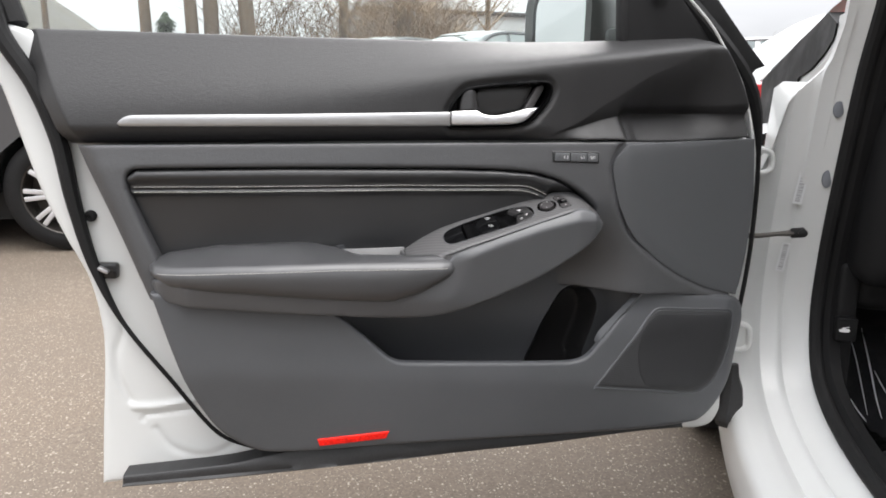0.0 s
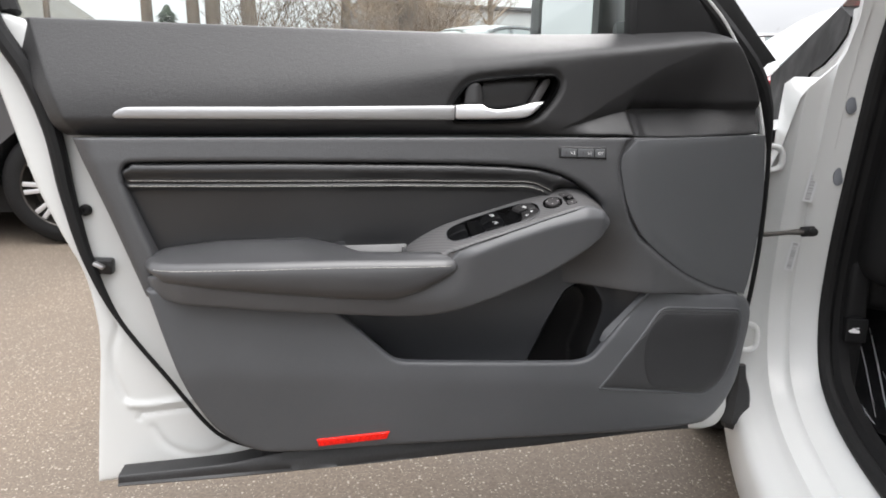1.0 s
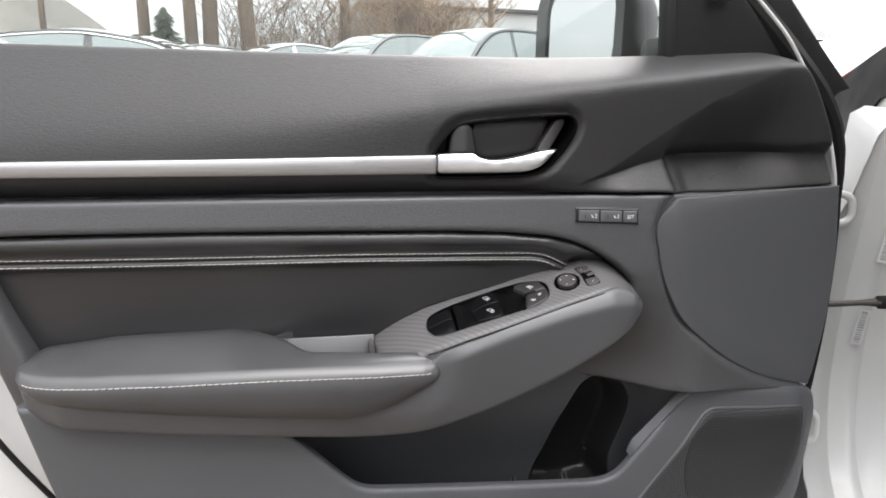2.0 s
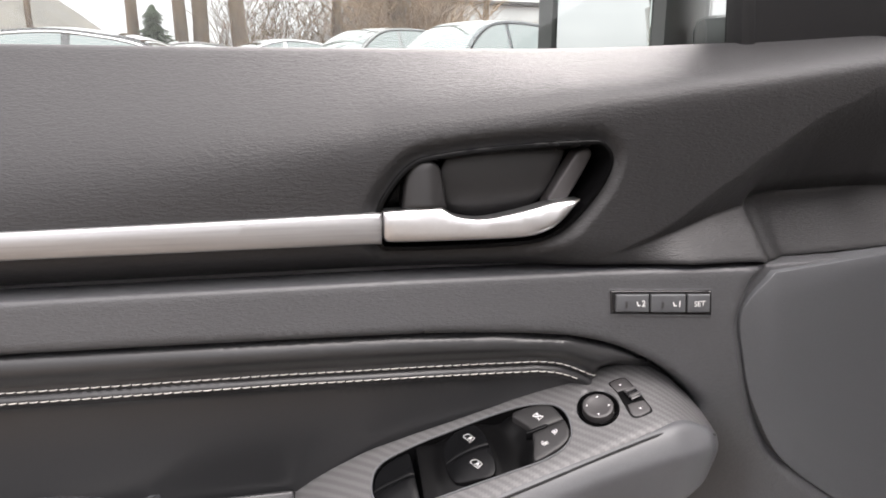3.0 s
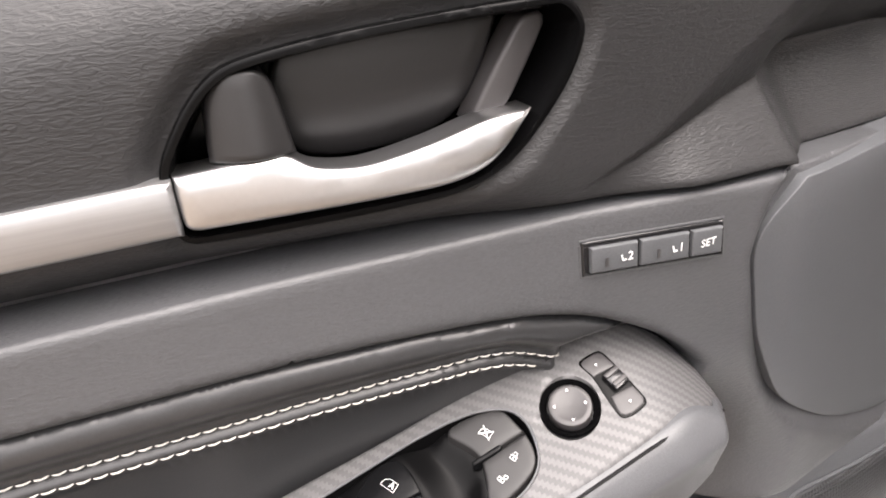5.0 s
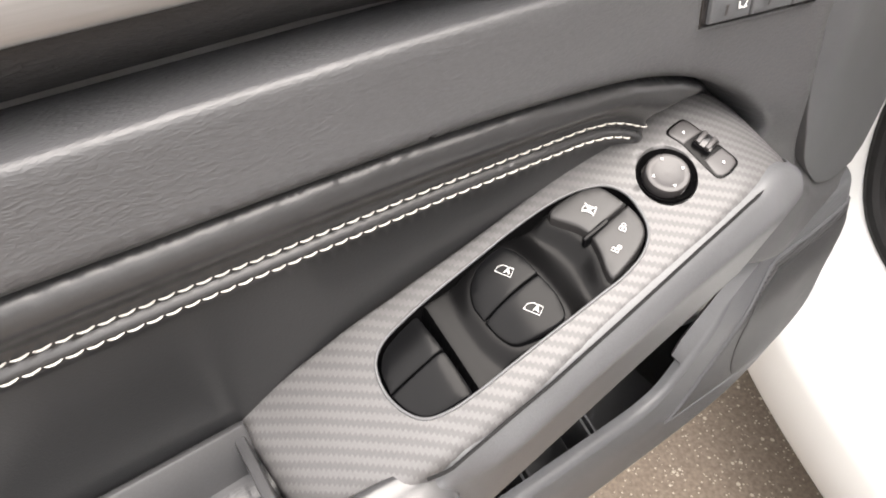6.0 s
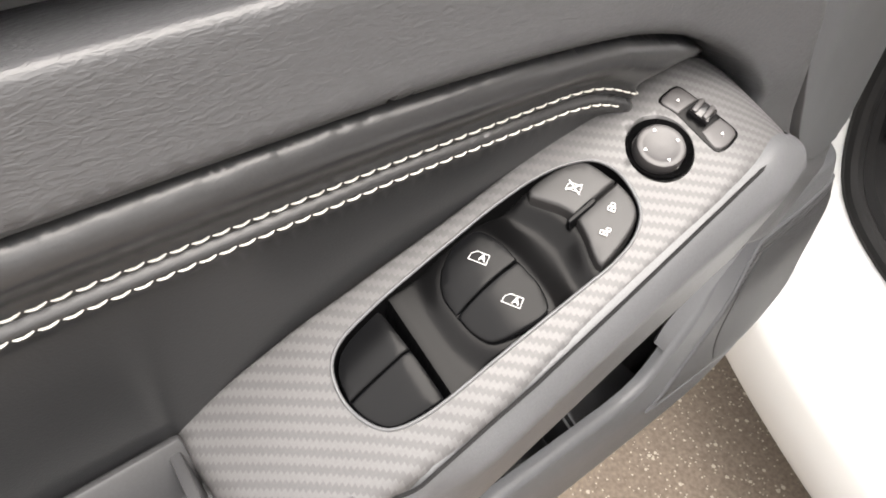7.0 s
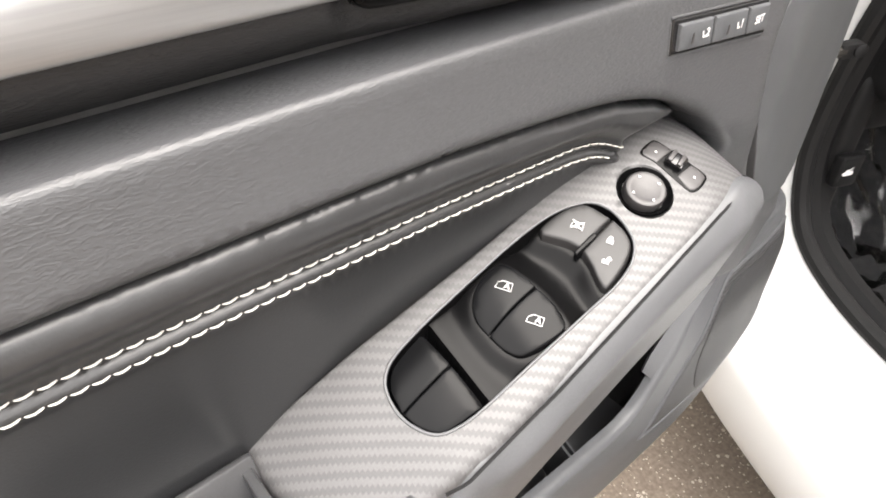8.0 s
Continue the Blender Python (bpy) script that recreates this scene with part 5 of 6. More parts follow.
car_box("footwell_wall", (0.50, 0.56), (-0.2, -1.6), (0.10, 0.95), M_CARPET, 0.01)
car_box("footwell_floor", (-1.2, 0.56), (-0.17, -1.6), (0.16, 0.20), M_CARPET, 0.008, "black carpeted floor")
release = car_box("hood_release", (-0.046, -0.030), (-0.176, -0.212), (0.452, 0.498), M_TRIM, 0.004, "black hood release lever with a white car symbol")


def jamb_frame(a, b, z, face="back"):
    """A pose on the car: x along the face, z out of it. back: faces the tail; out: faces outwards."""
    if face == "back":
        m = Matrix((-OUT, Vector((0, 0, 1)), -FORE)).transposed().to_4x4()
    else:
        m = Matrix((FORE, Vector((0, 0, 1)), OUT)).transposed().to_4x4()
    if m.to_3x3().determinant() < 0:
        m = m @ Matrix.Diagonal((-1, 1, 1, 1))
    m.translation = car(a, b, z)
    return m


def car_mark(name, polys, m, mat, parent=None, thick=0.0004):
    bm = bmesh.new()
    for poly in polys:
        lo = [bm.verts.new(m @ Vector((*q, 0))) for q in poly]
        hi = [bm.verts.new(m @ Vector((*q, thick))) for q in poly]
        bm.faces.new(hi)
        for k in range(len(poly)):
            bm.faces.new((lo[k], lo[(k + 1) % len(poly)], hi[(k + 1) % len(poly)], hi[k]))
    bmesh.ops.recalc_face_normals(bm, faces=bm.faces)
    return c_part(part(name, bm, mat, None), parent)


car_mark("hood_symbol", [[(-0.009, -0.002), (-0.006, -0.004), (0.007, -0.004), (0.009, -0.001), (0.007, 0.002), (0.003, 0.0025), (0.0, 0.005), (-0.004, 0.005), (-0.005, 0.002), (-0.009, 0.001)], [(0.001, 0.005), (0.007, 0.007), (0.0075, 0.006), (0.002, 0.0035)]], jamb_frame(-0.0464, -0.190, 0.475, "back"), M_MARK, release)

# hinges, check strap, boot, black cowl piece, plugs and stickers on the jamb
def c_tube(name, path, r, mat, parent=None, label="", n=10):
    return c_part(tube(name, path, r, mat, None, n, label), parent)


for z0, z1, x0 in ((0.757, 0.807, 0.766), (0.412, 0.472, 0.756)):
    y0 = 1.028
    loop = [(x0 - 0.03, y0 + 0.02, z1 - 0.006), (x0 + 0.012, y0, z1 - 0.004), (x0 + 0.028, y0 - 0.004, z1 - 0.012), (x0 + 0.030, y0 - 0.004, z0 + 0.012), (x0 + 0.014, y0, z0 + 0.003), (x0 - 0.03, y0 + 0.02, z0 + 0.004)]
    hinge = c_tube("hinge", [tuple(q) for q in spline(loop, 0.006, False)], 0.0055, M_WHITE, None, "white painted door hinge")
    c_tube("hinge_pin", [(x0 + 0.004, y0 + 0.006, z0 - 0.004), (x0 + 0.004, y0 + 0.006, z1 + 0.004)], 0.006, M_STEEL, hinge)
strap = c_tube("check_strap", [(0.735, 1.020, 0.6455), (0.765, 1.000, 0.6475), (0.795, 0.984, 0.6530), (0.815, 0.972, 0.6560)], [0.006, 0.0045, 0.0042, 0.0065], M_DARKSTEEL, None, "dark steel door check strap")
c_part(box("strap_bracket", (0.024, 0.016, 0.017), pose(0.822, 0.970, 0.6565, 0, -8, -35), M_RUBBER, bevel=0.003), strap)
c_part(lathe("strap_bolt", [(0.0075, 0), (0.0075, 0.006), (0.004, 0.008), (0, 0.008)], pose(0.826, 0.962, 0.6575, 90, 0, -35), M_RUBBER, None, 12), strap)
boot = c_part(loft("wiring_boot", [[(0.752 + dx - 0.002 * k + w * cx, 1.008 + w * 0.7 * cy, z) for cx, cy in ((1, 0.4), (0.6, 1), (-0.6, 1), (-1, 0.4), (-1, -0.4), (-0.6, -1), (0.6, -1), (1, -0.4))] for k, (z, w, dx) in enumerate(((0.395, 0.009, -0.004), (0.372, 0.012, -0.002), (0.345, 0.020, 0.001), (0.320, 0.024, 0.002), (0.296, 0.031, 0.002), (0.285, 0.031, 0.003), (0.283, 0.025, 0.008), (0.270, 0.024, 0.011)))], M_SEALER, None, "black rubber boot by the lower hinge"))
cowl_top = [(0.050, 1.050), (0.118, 1.034), (0.196, 1.019), (0.285, 0.998), (0.386, 0.975), (0.464, 0.956), (0.458, 0.890), (0.441, 0.800)]
cowl_low = [(-0.046, -0.115, 1.018), (-0.037, -0.115, 0.992), (0.001, -0.115, 0.971), (0.062, -0.115, 0.95), (0.124, -0.115, 0.941), (0.183, -0.115, 0.903), (0.229, -0.115, 0.854), (0.281, -0.115, 0.795)]
c_part(loft("cowl_cover", [[car(a, -0.130, z), car(*q), car(q[0] + 0.03, q[1] - 0.03, q[2]), car(a, -0.17, z)] for (a, z), q in zip(cowl_top, cowl_low)], M_RUBBER, None, "black plastic cover between hood and pillar", sharp=25))
flange = []
for z in np.linspace(0.80, 1.03, 24):
    fore = float(np.interp(z, [q[2] for q in cowl_low[::-1]], [q[0] for q in cowl_low[::-1]])) + 0.012
    aft = float(np.interp(z, opening[::-1, 1], opening[::-1, 0])) + 0.012
    flange.append([car(fore + (aft - fore) * k / 6, -0.122 + 0.004 * math.sin(math.pi * k / 3), float(z)) for k in range(7)])
c_part(loft("pillar_flange", flange, M_WHITE, None, "white pressed flange behind the fender", closed=False, cap=False))
for a, b, z in ((-0.052, -0.1325, 0.876), (-0.026, -0.137, 0.752)):
    mm = jamb_frame(a - 0.001, b, z)
    c_part(lathe("jamb_plug", [(0.017, -0.002), (0.016, 0.0015), (0.013, 0.0025), (0, 0.0025)], mm @ Matrix.Diagonal((0.55, 1, 1, 1)), M_PLUG, None, 24, "grey rubber plug in the jamb"))
for a, b, z, h, w in ((-0.0185, -0.098, 0.740, 0.072, 0.016), (0.0045, -0.087, 0.598, 0.056, 0.015)):
    mm = jamb_frame(a - 0.0012, b, z) @ pose(0, 0, 0, 0, 0, -8)
    sticker = car_mark("jamb_sticker", [[(-w / 2, -h / 2), (w / 2, -h / 2), (w / 2, h / 2), (-w / 2, h / 2)]], mm, M_STICKER)
    rngb = random.Random(int(z * 1000))
    bars, q = [], -h / 2 + 0.004
    while q < h / 2 - 0.004:
        t = rngb.choice((0.0012, 0.002, 0.003))
        bars.append([(-w * 0.3, q), (w * 0.25, q), (w * 0.25, q + t), (-w * 0.3, q + t)])
        q += t + rngb.choice((0.0012, 0.002))
    car_mark("print_bars", bars, mm @ pose(0, 0, 0.0005), M_INK, sticker)

# crumpled clear film over the driver's floor mat
def film_fn(u, v):
    a, b = -0.55 + 0.98 * u, -0.23 - 0.55 * v
    n1 = noise.noise(Vector((a * 9, b * 9, 3.0)))
    n2 = abs(noise.noise(Vector((a * 22 + b * 14, b * 20 - a * 9, 7.0))))
    return car(a, b, 0.215 + 0.26 * float(sstep(0.0, 0.42, a)) + 0.016 * n1 + 0.035 * n2 + 0.016 * abs(noise.noise(Vector((a * 60, b * 45, 1.0)))))


c_part(loft("floor_mat", [[car(-0.6 + 1.02 * i / 12, -0.22 - 0.58 * j / 8, 0.205 + 0.26 * float(sstep(0.0, 0.42, -0.6 + 1.02 * i / 12))) for j in range(9)] for i in range(13)], M_CARPET, None, "black floor mat", closed=False, cap=False))

# glints along the film's creases, added as thin white tubes
for crease, r in (
        ([(0.250, -0.312, 0.382), (0.225, -0.314, 0.363), (0.189, -0.315, 0.330), (0.149, -0.313, 0.294), (0.090, -0.307, 0.252)], 0.0016),
        ([(0.260, -0.343, 0.390), (0.232, -0.341, 0.369), (0.181, -0.339, 0.323), (0.130, -0.335, 0.279), (0.086, -0.332, 0.249)], 0.0020),
        ([(0.125, -0.286, 0.270), (0.099, -0.292, 0.256), (0.077, -0.301, 0.243)], 0.0016),
        ([(0.180, -0.347, 0.318), (0.152, -0.352, 0.298), (0.130, -0.358, 0.281)], 0.0012)):
    line = [car(*q) for q in spline(crease, 0.008, False)]
    c_tube("film_crease", line, [r * (0.35 + 0.65 * math.sin(math.pi * (i + 0.5) / len(line))) for i in range(len(line))], M_FILM_GLINT, None, "painted white glint along a crease in the clear film", n=6)

# hood, fender and the rest of the body
def body_grid(name, fn, nu, nv, mat, label=""):
    rings_ = [[fn(i / nu, j / nv) for j in range(nv + 1)] for i in range(nu + 1)]
    return c_part(loft(name, rings_, mat, None, label, closed=False, cap=False))


def fender_fn(u, v):
    a = 0.10 + 0.95 * u
    z = 0.22 + (0.70 + 0.02 * (1 - u) - 0.12 * float(sstep(0.56, 0.44, a))) * min(1, v * 1.25)
    b = 0.004 + 0.02 * math.sin(math.pi * u) - 0.03 * sstep(0.5, 0.8, v) - 0.10 * max(0, v - 0.8) * 5
    return car(a, float(b), z + 0.035 * max(0, v - 0.8) * 5)


c_part(loft("protective_film", [[film_fn(i / 60, j / 40) for j in range(41)] for i in range(61)], M_FILM, None, "crumpled clear protective film", closed=False, cap=False, sharp=180))
body_grid("fender", fender_fn, 16, 20, M_WHITE, "white front fender")
body_grid("hood", lambda u, v: car(0.04 + 1.14 * u, -0.135 + 0.04 * u * u - 1.56 * v, float(np.interp(0.04 + 1.14 * u, [0.04, 0.52, 1.18], [1.058, 0.949, 0.90])) + (0.09 + 0.15 * min(1, 1.6 * u)) * (1 - math.exp(-1.56 * min(v, 1 - v) / 0.09))), 16, 60, M_WHITE, "white hood")

# roof, rear side and tail of the white car, out of the camera's way
body_grid("roof", lambda u, v: car(-0.45 - 1.75 * u, -0.22 - 1.36 * v, 1.40 + 0.05 * math.sin(math.pi * v) + 0.03 * math.sin(math.pi * u) - 0.06 * u), 12, 12, M_WHITE, "white roof")
body_grid("windscreen", lambda u, v: car(0.12 - 0.57 * u, -0.14 - 0.08 * u - (1.52 - 0.16 * u) * v, 0.95 + 0.45 * u + 0.05 * math.sin(math.pi * v)), 6, 10, M_GLASS, "clear windscreen").visible_shadow = False
body_grid("rear_side", lambda u, v: car(-1.16 - 2.1 * u, 0.0 - 0.20 * max(0, v - 0.6) * 2.5 - 0.12 * max(0, u - 0.7) * 3, 0.24 + 1.14 * v - 0.42 * v * max(0, u - 0.45) * 1.8), 16, 12, M_WHITE, "white rear flank")
body_grid("far_side", lambda u, v: car(1.05 - 4.3 * u, -1.80 + 0.14 * max(0, v - 0.7) * 3, 0.24 + 0.70 * v), 16, 8, M_WHITE, "white far flank")
body_grid("tail", lambda u, v: car(-3.26 + 0.06 * math.sin(math.pi * v), -0.12 - 1.60 * u, 0.30 + 0.72 * v), 10, 8, M_WHITE, "white tail")
body_grid("boot_lid", lambda u, v: car(-2.2 - 1.06 * v, -0.14 - 1.55 * u, 1.34 - 0.33 * v ** 0.6), 10, 8, M_WHITE, "white boot lid")
body_grid("nose", lambda u, v: car(1.05 + 0.35 * math.sin(math.pi * u) ** 0.5, -0.05 - 1.75 * u, 0.22 + 0.62 * v), 12, 6, M_WHITE, "white front bumper")


def road_wheel(name, m, parent, hang, radius=0.33):
    """A tyre with a ten-spoke alloy rim; the axle runs along the local z."""
    tyre = lathe(name, [(0.19, -0.10), (0.25, -0.105), (radius - 0.03, -0.10), (radius - 0.006, -0.08), (radius, -0.05), (radius, 0.05), (radius - 0.006, 0.08), (radius - 0.03, 0.10), (0.25, 0.105), (0.225, 0.095), (0.215, 0.06)], m, M_RUBBER, None, 40, "black tyre on a silver alloy rim", False)
    hang(tyre)
    rim = lathe("rim", [(0.228, 0.104), (0.222, 0.100), (0.215, 0.07), (0.21, 0.0), (0.07, -0.01), (0.0, -0.01)], m, M_DARKSTEEL, tyre, 32, "", False)
    for k in range(16):
        a = 2 * math.pi * (k // 2) / 8 + (0.11 if k % 2 else -0.11)
        box("spoke", (0.165, 0.026, 0.022), m @ pose(0, 0, 0.090, 0, 0, math.degrees(a)) @ pose(0.135, 0, 0, 0, -4, 0), M_ALLOY, tyre, bevel=0.005)
    lathe("hub_cap", [(0.035, 0.07), (0.035, 0.094), (0.028, 0.098), (0, 0.098)], m, M_SILVER, tyre, 20)
    return tyre


yaw_car = math.degrees(math.atan2(FORE.y, FORE.x))
for a in (0.55, -2.25):
    for b in (-0.11, -1.70):
        road_wheel("wheel", Matrix.Translation(car(a, b, 0.33)) @ pose(0, 0, 0, 0, 0, yaw_car) @ pose(0, 0, 0, -90 if b > -1 else 90, 0, 0), white_car, c_part)


# ---------------------------------------------------------------- parked cars
def parked_car(m, colour, label, tall=1.45, length=4.7, width=1.84, chrome=False, van=False):
    """A parked car, nose along local +x, standing on local z = 0."""
    body_mat = paint("paint_" + label.split()[0], colour)
    top = thing("parked_car", label, "car", group="cars parked in the lot")
    top.matrix_world = m
    hw, hood, belt = width / 2, (0.98 if van else 0.92), (1.08 if van else 0.98)
    x0, x1, fw, rw = -length / 2, length / 2, length / 2 - 0.92, -length / 2 + 1.02
    def arch(cx):
        return [(cx + 0.37 * math.cos(a), 0.33 + 0.37 * math.sin(a)) for a in np.linspace(0, math.pi, 9)]
    low = [(x0 + 0.05, 0.35), (x0 + 0.12, 0.22)] + [(rw + 0.37 * math.cos(a), max(0.2, 0.33 + 0.37 * math.sin(a))) for a in np.linspace(math.pi, 0, 10)]
    low += [(fw + 0.37 * math.cos(a), max(0.2, 0.33 + 0.37 * math.sin(a))) for a in np.linspace(math.pi, 0, 10)] + [(x1 - 0.12, 0.22), (x1, 0.35), (x1, 0.62)]
    high = [(x1 - 0.10, hood - 0.16), (x1 - 0.45, hood - 0.05), (fw - 0.35, hood + 0.02), (fw - 0.7, belt), (0, belt), (rw, belt + 0.02), (x0 + 0.25, belt + (0.0 if van else 0.04)), (x0 + 0.03, belt - 0.1), (x0, 0.65)]
    side = np.array(low + high)
    mid_p = np.array([0, 0.6])
    rings_ = []
    for yy, k in ((-1, 0.965), (-0.985, 0.985), (-0.93, 1.0), (-0.5, 1.0), (0, 1.0), (0.5, 1.0), (0.93, 1.0), (0.985, 0.985), (1, 0.965)):
        nose = 0.10 * abs(yy) ** 3
        rings_.append([(p[0] - math.copysign(nose, p[0]) * (abs(p[0]) > length / 2 - 0.5), yy * hw * (1 - 0.03 * max(0, abs(p[0]) - 1.2)), 0.6 + (p[1] - 0.6) * k + (0.03 * (1 - yy * yy) if p[1] > 0.7 else 0)) for p in side])
    loft("body", rings_, body_mat, top)
    roof_front, roof_rear = fw - 1.35, rw + (-0.35 if van else 0.30)
    base_front, base_rear = fw - 0.45, (x0 + 0.22 if van else x0 + 0.55)
    green = spline([(base_front, belt - 0.02), ((base_front + roof_front) / 2, (belt + tall) / 2 + 0.05), (roof_front, tall - 0.05), ((roof_front + roof_rear) / 2 + 0.1, tall), (roof_rear, tall - 0.07), ((base_rear + roof_rear) / 2, (belt + tall) / 2 + 0.03), (base_rear, belt)], 0.08, False)
    def half(z):
        return hw * (0.90 - 0.24 * (z - belt) / (tall - belt))
    def strip(name, pts, mat, grow=0.0, inner=1.0):
        r2 = []
        for k in np.linspace(-1, 1, 9):
            r2.append([(p[0], k * (half(p[1]) * inner), p[1] + grow + 0.03 * (1 - k * k)) for p in pts])
        return loft(name, r2, mat, top, closed=False, cap=False)
    xs = green[:, 0]
    front = green[xs >= roof_front - 0.02]
    rear = green[xs <= roof_rear + 0.02]
    strip("roof", green, body_mat)
    strip("windscreen", front[1:-1], M_CARGLASS, 0.012, 0.92)
    strip("rear_window", rear[1:-1], M_CARGLASS, 0.012, 0.90)
    zl = belt + 0.02
    for sgn in (-1, 1):
        wall = [(p[0], sgn * half(p[1]), p[1]) for p in green]
        base = [(p[0], sgn * half(belt), belt - 0.03) for p in green]
        loft("side_frame", [wall, base], body_mat, top, closed=False, cap=False)
        for a, b in ((0.02, 0.40), (0.43, 0.76), (0.79, 0.97)):
            xa, xb = base_front + (base_rear - base_front) * a, base_front + (base_rear - base_front) * b
            up, dn = [], []
            for q in np.linspace(xa, xb, 8):
                zt = float(np.interp(q, xs[::-1], green[::-1, 1])) - 0.055
                zt = max(zt, zl + 0.005)
                up.append((q, sgn * (half(zt) + 0.006), zt))
                dn.append((q, sgn * (half(zl) + 0.006), zl))
            win = loft("side_window", [up, dn], M_CARGLASS, top, closed=False, cap=False)
        edge = []
        for q in np.linspace(base_front - 0.05, base_rear + 0.05, 40):
            zt = max(zl, float(np.interp(q, xs[::-1], green[::-1, 1])) - 0.04)
            edge.append((q, sgn * (half(zt) + 0.008), zt))
        tube("window_trim", edge, 0.012, M_CHROME if chrome else M_RUBBER, top, 6)
        box("door_mirror", (0.16, 0.20, 0.13), pose(base_front - 0.35, sgn * (hw + 0.06), belt + 0.06), body_mat, top, bevel=0.035)
        for px in (base_front - 0.9, base_front - 1.9):
            box("door_handle", (0.20, 0.03, 0.03), pose(px, sgn * (hw * 0.985), belt - 0.12), body_mat, top, bevel=0.01)
            box("door_gap", (0.008, 0.01, 0.55), pose(px - 0.18, sgn * (hw * 0.985), belt - 0.40), M_RUBBER, top)
        box("headlight", (0.30, 0.28, 0.10), pose(x1 - 0.26, sgn * (hw - 0.24), hood - 0.20, 0, 12, 0), M_CARGLASS, top, bevel=0.03)
        box("tail_light", (0.20, 0.34, 0.12), pose(x0 + 0.10, sgn * (hw - 0.26), belt - 0.16), M_RED, top, bevel=0.03)
        for cx in (fw, rw):
            def hang(o):
                o.parent = top
            road_wheel("wheel", pose(cx, sgn * (hw - 0.12), 0.33) @ pose(0, 0, 0, -90 * sgn, 0, 0), top, hang)
    box("grille", (0.06, 1.0, 0.22), pose(x1 - 0.01, 0, 0.55), M_GLOSS, top, bevel=0.02)
    box("underbody", (length - 0.5, width - 0.3, 0.2), pose(0, 0, 0.27), M_RUBBER, top)
    return top


def stand(x, y, yaw):
    """A pose on the climbing lot."""
    return pose(x, y, float(lot(y)), math.degrees(math.atan(0.085)) if y > 3 else 0, 0, 0) @ pose(0, 0, 0, 0, 0, yaw)


parked_car(stand(-2.90, 4.66, 0), (0.055, 0.057, 0.062), "dark grey sedan with silver alloy wheels parked nearby")
parked_car(stand(-2.55, 9.0, 3), (0.012, 0.012, 0.014), "black sedan with chrome window trim parked behind", tall=1.38, length=4.9, width=1.88, chrome=True)
parked_car(stand(-1.2, 15.6, 205), (0.62, 0.63, 0.64), "white sedan parked in the back row", tall=1.47)
parked_car(stand(0.95, 14.2, 215), (0.16, 0.17, 0.17), "grey crossover parked in the back row", tall=1.68, van=True, length=4.6)
parked_car(stand(2.5, 11.6, 215), (0.03, 0.04, 0.045), "dark green-grey crossover parked in the back row", tall=1.70, van=True, length=4.6)
parked_car(stand(-3.6, 17.4, 200), (0.05, 0.05, 0.055), "charcoal sedan parked in the back row", tall=1.45)
parked_car(stand(6.2, 6.6, 150), (0.42, 0.02, 0.025), "red sedan parked ahead of the white car", tall=1.45)
parked_car(stand(7.4, 11.2, 165), (0.70, 0.71, 0.72), "white crossover parked far ahead", tall=1.66, van=True)

# ---------------------------------------------------------------- trees, brush, hill, buildings
def add_tube(verts, faces, path, radii, n=6):
    v, f = tube_data(path, radii, n, cap=False)
    base = len(verts)
    verts += v
    faces += [tuple(base + i for i in g) for g in f]


def grow(verts, faces, rng, start, way, length, radius, depth):
    """A bent limb that forks into thinner ones."""
    pts, radii, p, d = [start], [radius], Vector(start), Vector(way).normalized()
    for k in range(4):
        d = (d + Vector((rng.uniform(-1, 1), rng.uniform(-1, 1), rng.uniform(-0.5, 0.8))) * 0.16).normalized()
        p = p + d * length / 4
        pts.append(p.copy())
        radii.append(radius * (1 - 0.55 * (k + 1) / 4))
    add_tube(verts, faces, pts, radii, 7 if radius > 0.08 else (4 if radius > 0.02 else 3))
    if depth == 0:
        return
    for k in range(rng.choice((3, 4, 4))):
        i = rng.choice((2, 3, 4, 4))
        turn = Vector((rng.uniform(-1, 1), rng.uniform(-1, 1), rng.uniform(-0.2, 0.9))).normalized()
        grow(verts, faces, rng, pts[i], d * 0.7 + turn * 0.8, length * rng.uniform(0.55, 0.75), radii[i] * rng.uniform(0.45, 0.65), depth - 1)


def bare_tree(x, y, radius, height, seed, label, lean=0.0):
    rng = random.Random(seed)
    top = thing("bare_tree", label, "tree", (x, y, float(lot(y))), "bare trees behind the lot")
    verts, faces = [], []
    pts = [(lean * t * height * 0.5 + 0.06 * math.sin(5 * t + seed), 0.05 * math.cos(4 * t), -0.1 + height * 0.5 * t) for t in np.linspace(0, 1, 8)]
    radii = [radius * (1.25 if t == 0 else 1 - 0.35 * t) for t in np.linspace(0, 1, 8)]
    add_tube(verts, faces, pts, radii, 12)
    ob_mesh("trunk", verts, faces, M_BARK, top)
    verts, faces = [], []
    for k in range(6):
        t = pts[4 + k % 4]
        a = rng.uniform(0, 6.28)
        grow(verts, faces, rng, Vector(t), Vector((math.cos(a), math.sin(a), rng.uniform(0.3, 1.2))), height * rng.uniform(0.2, 0.32), radius * rng.uniform(0.20, 0.36), 3)
    ob_mesh("crown", verts, faces, M_TWIG, top, "bare brown branches", fix=False)
    return top


bare_tree(-8.0, 20.5, 0.10, 11, 3, "young bare tree with a thin grey trunk")
bare_tree(-5.25, 20.5, 0.19, 13, 4, "slim bare tree with a grey trunk", -0.03)
bare_tree(-3.97, 20.5, 0.21, 15, 5, "bare tree leaning beside a thick trunk", -0.04)
bare_tree(-3.58, 20.6, 0.25, 15, 6, "thick bare tree with a grey-brown trunk", 0.01)
bare_tree(-2.40, 20.5, 0.26, 15, 8, "thick bare tree with a brown trunk", -0.01)
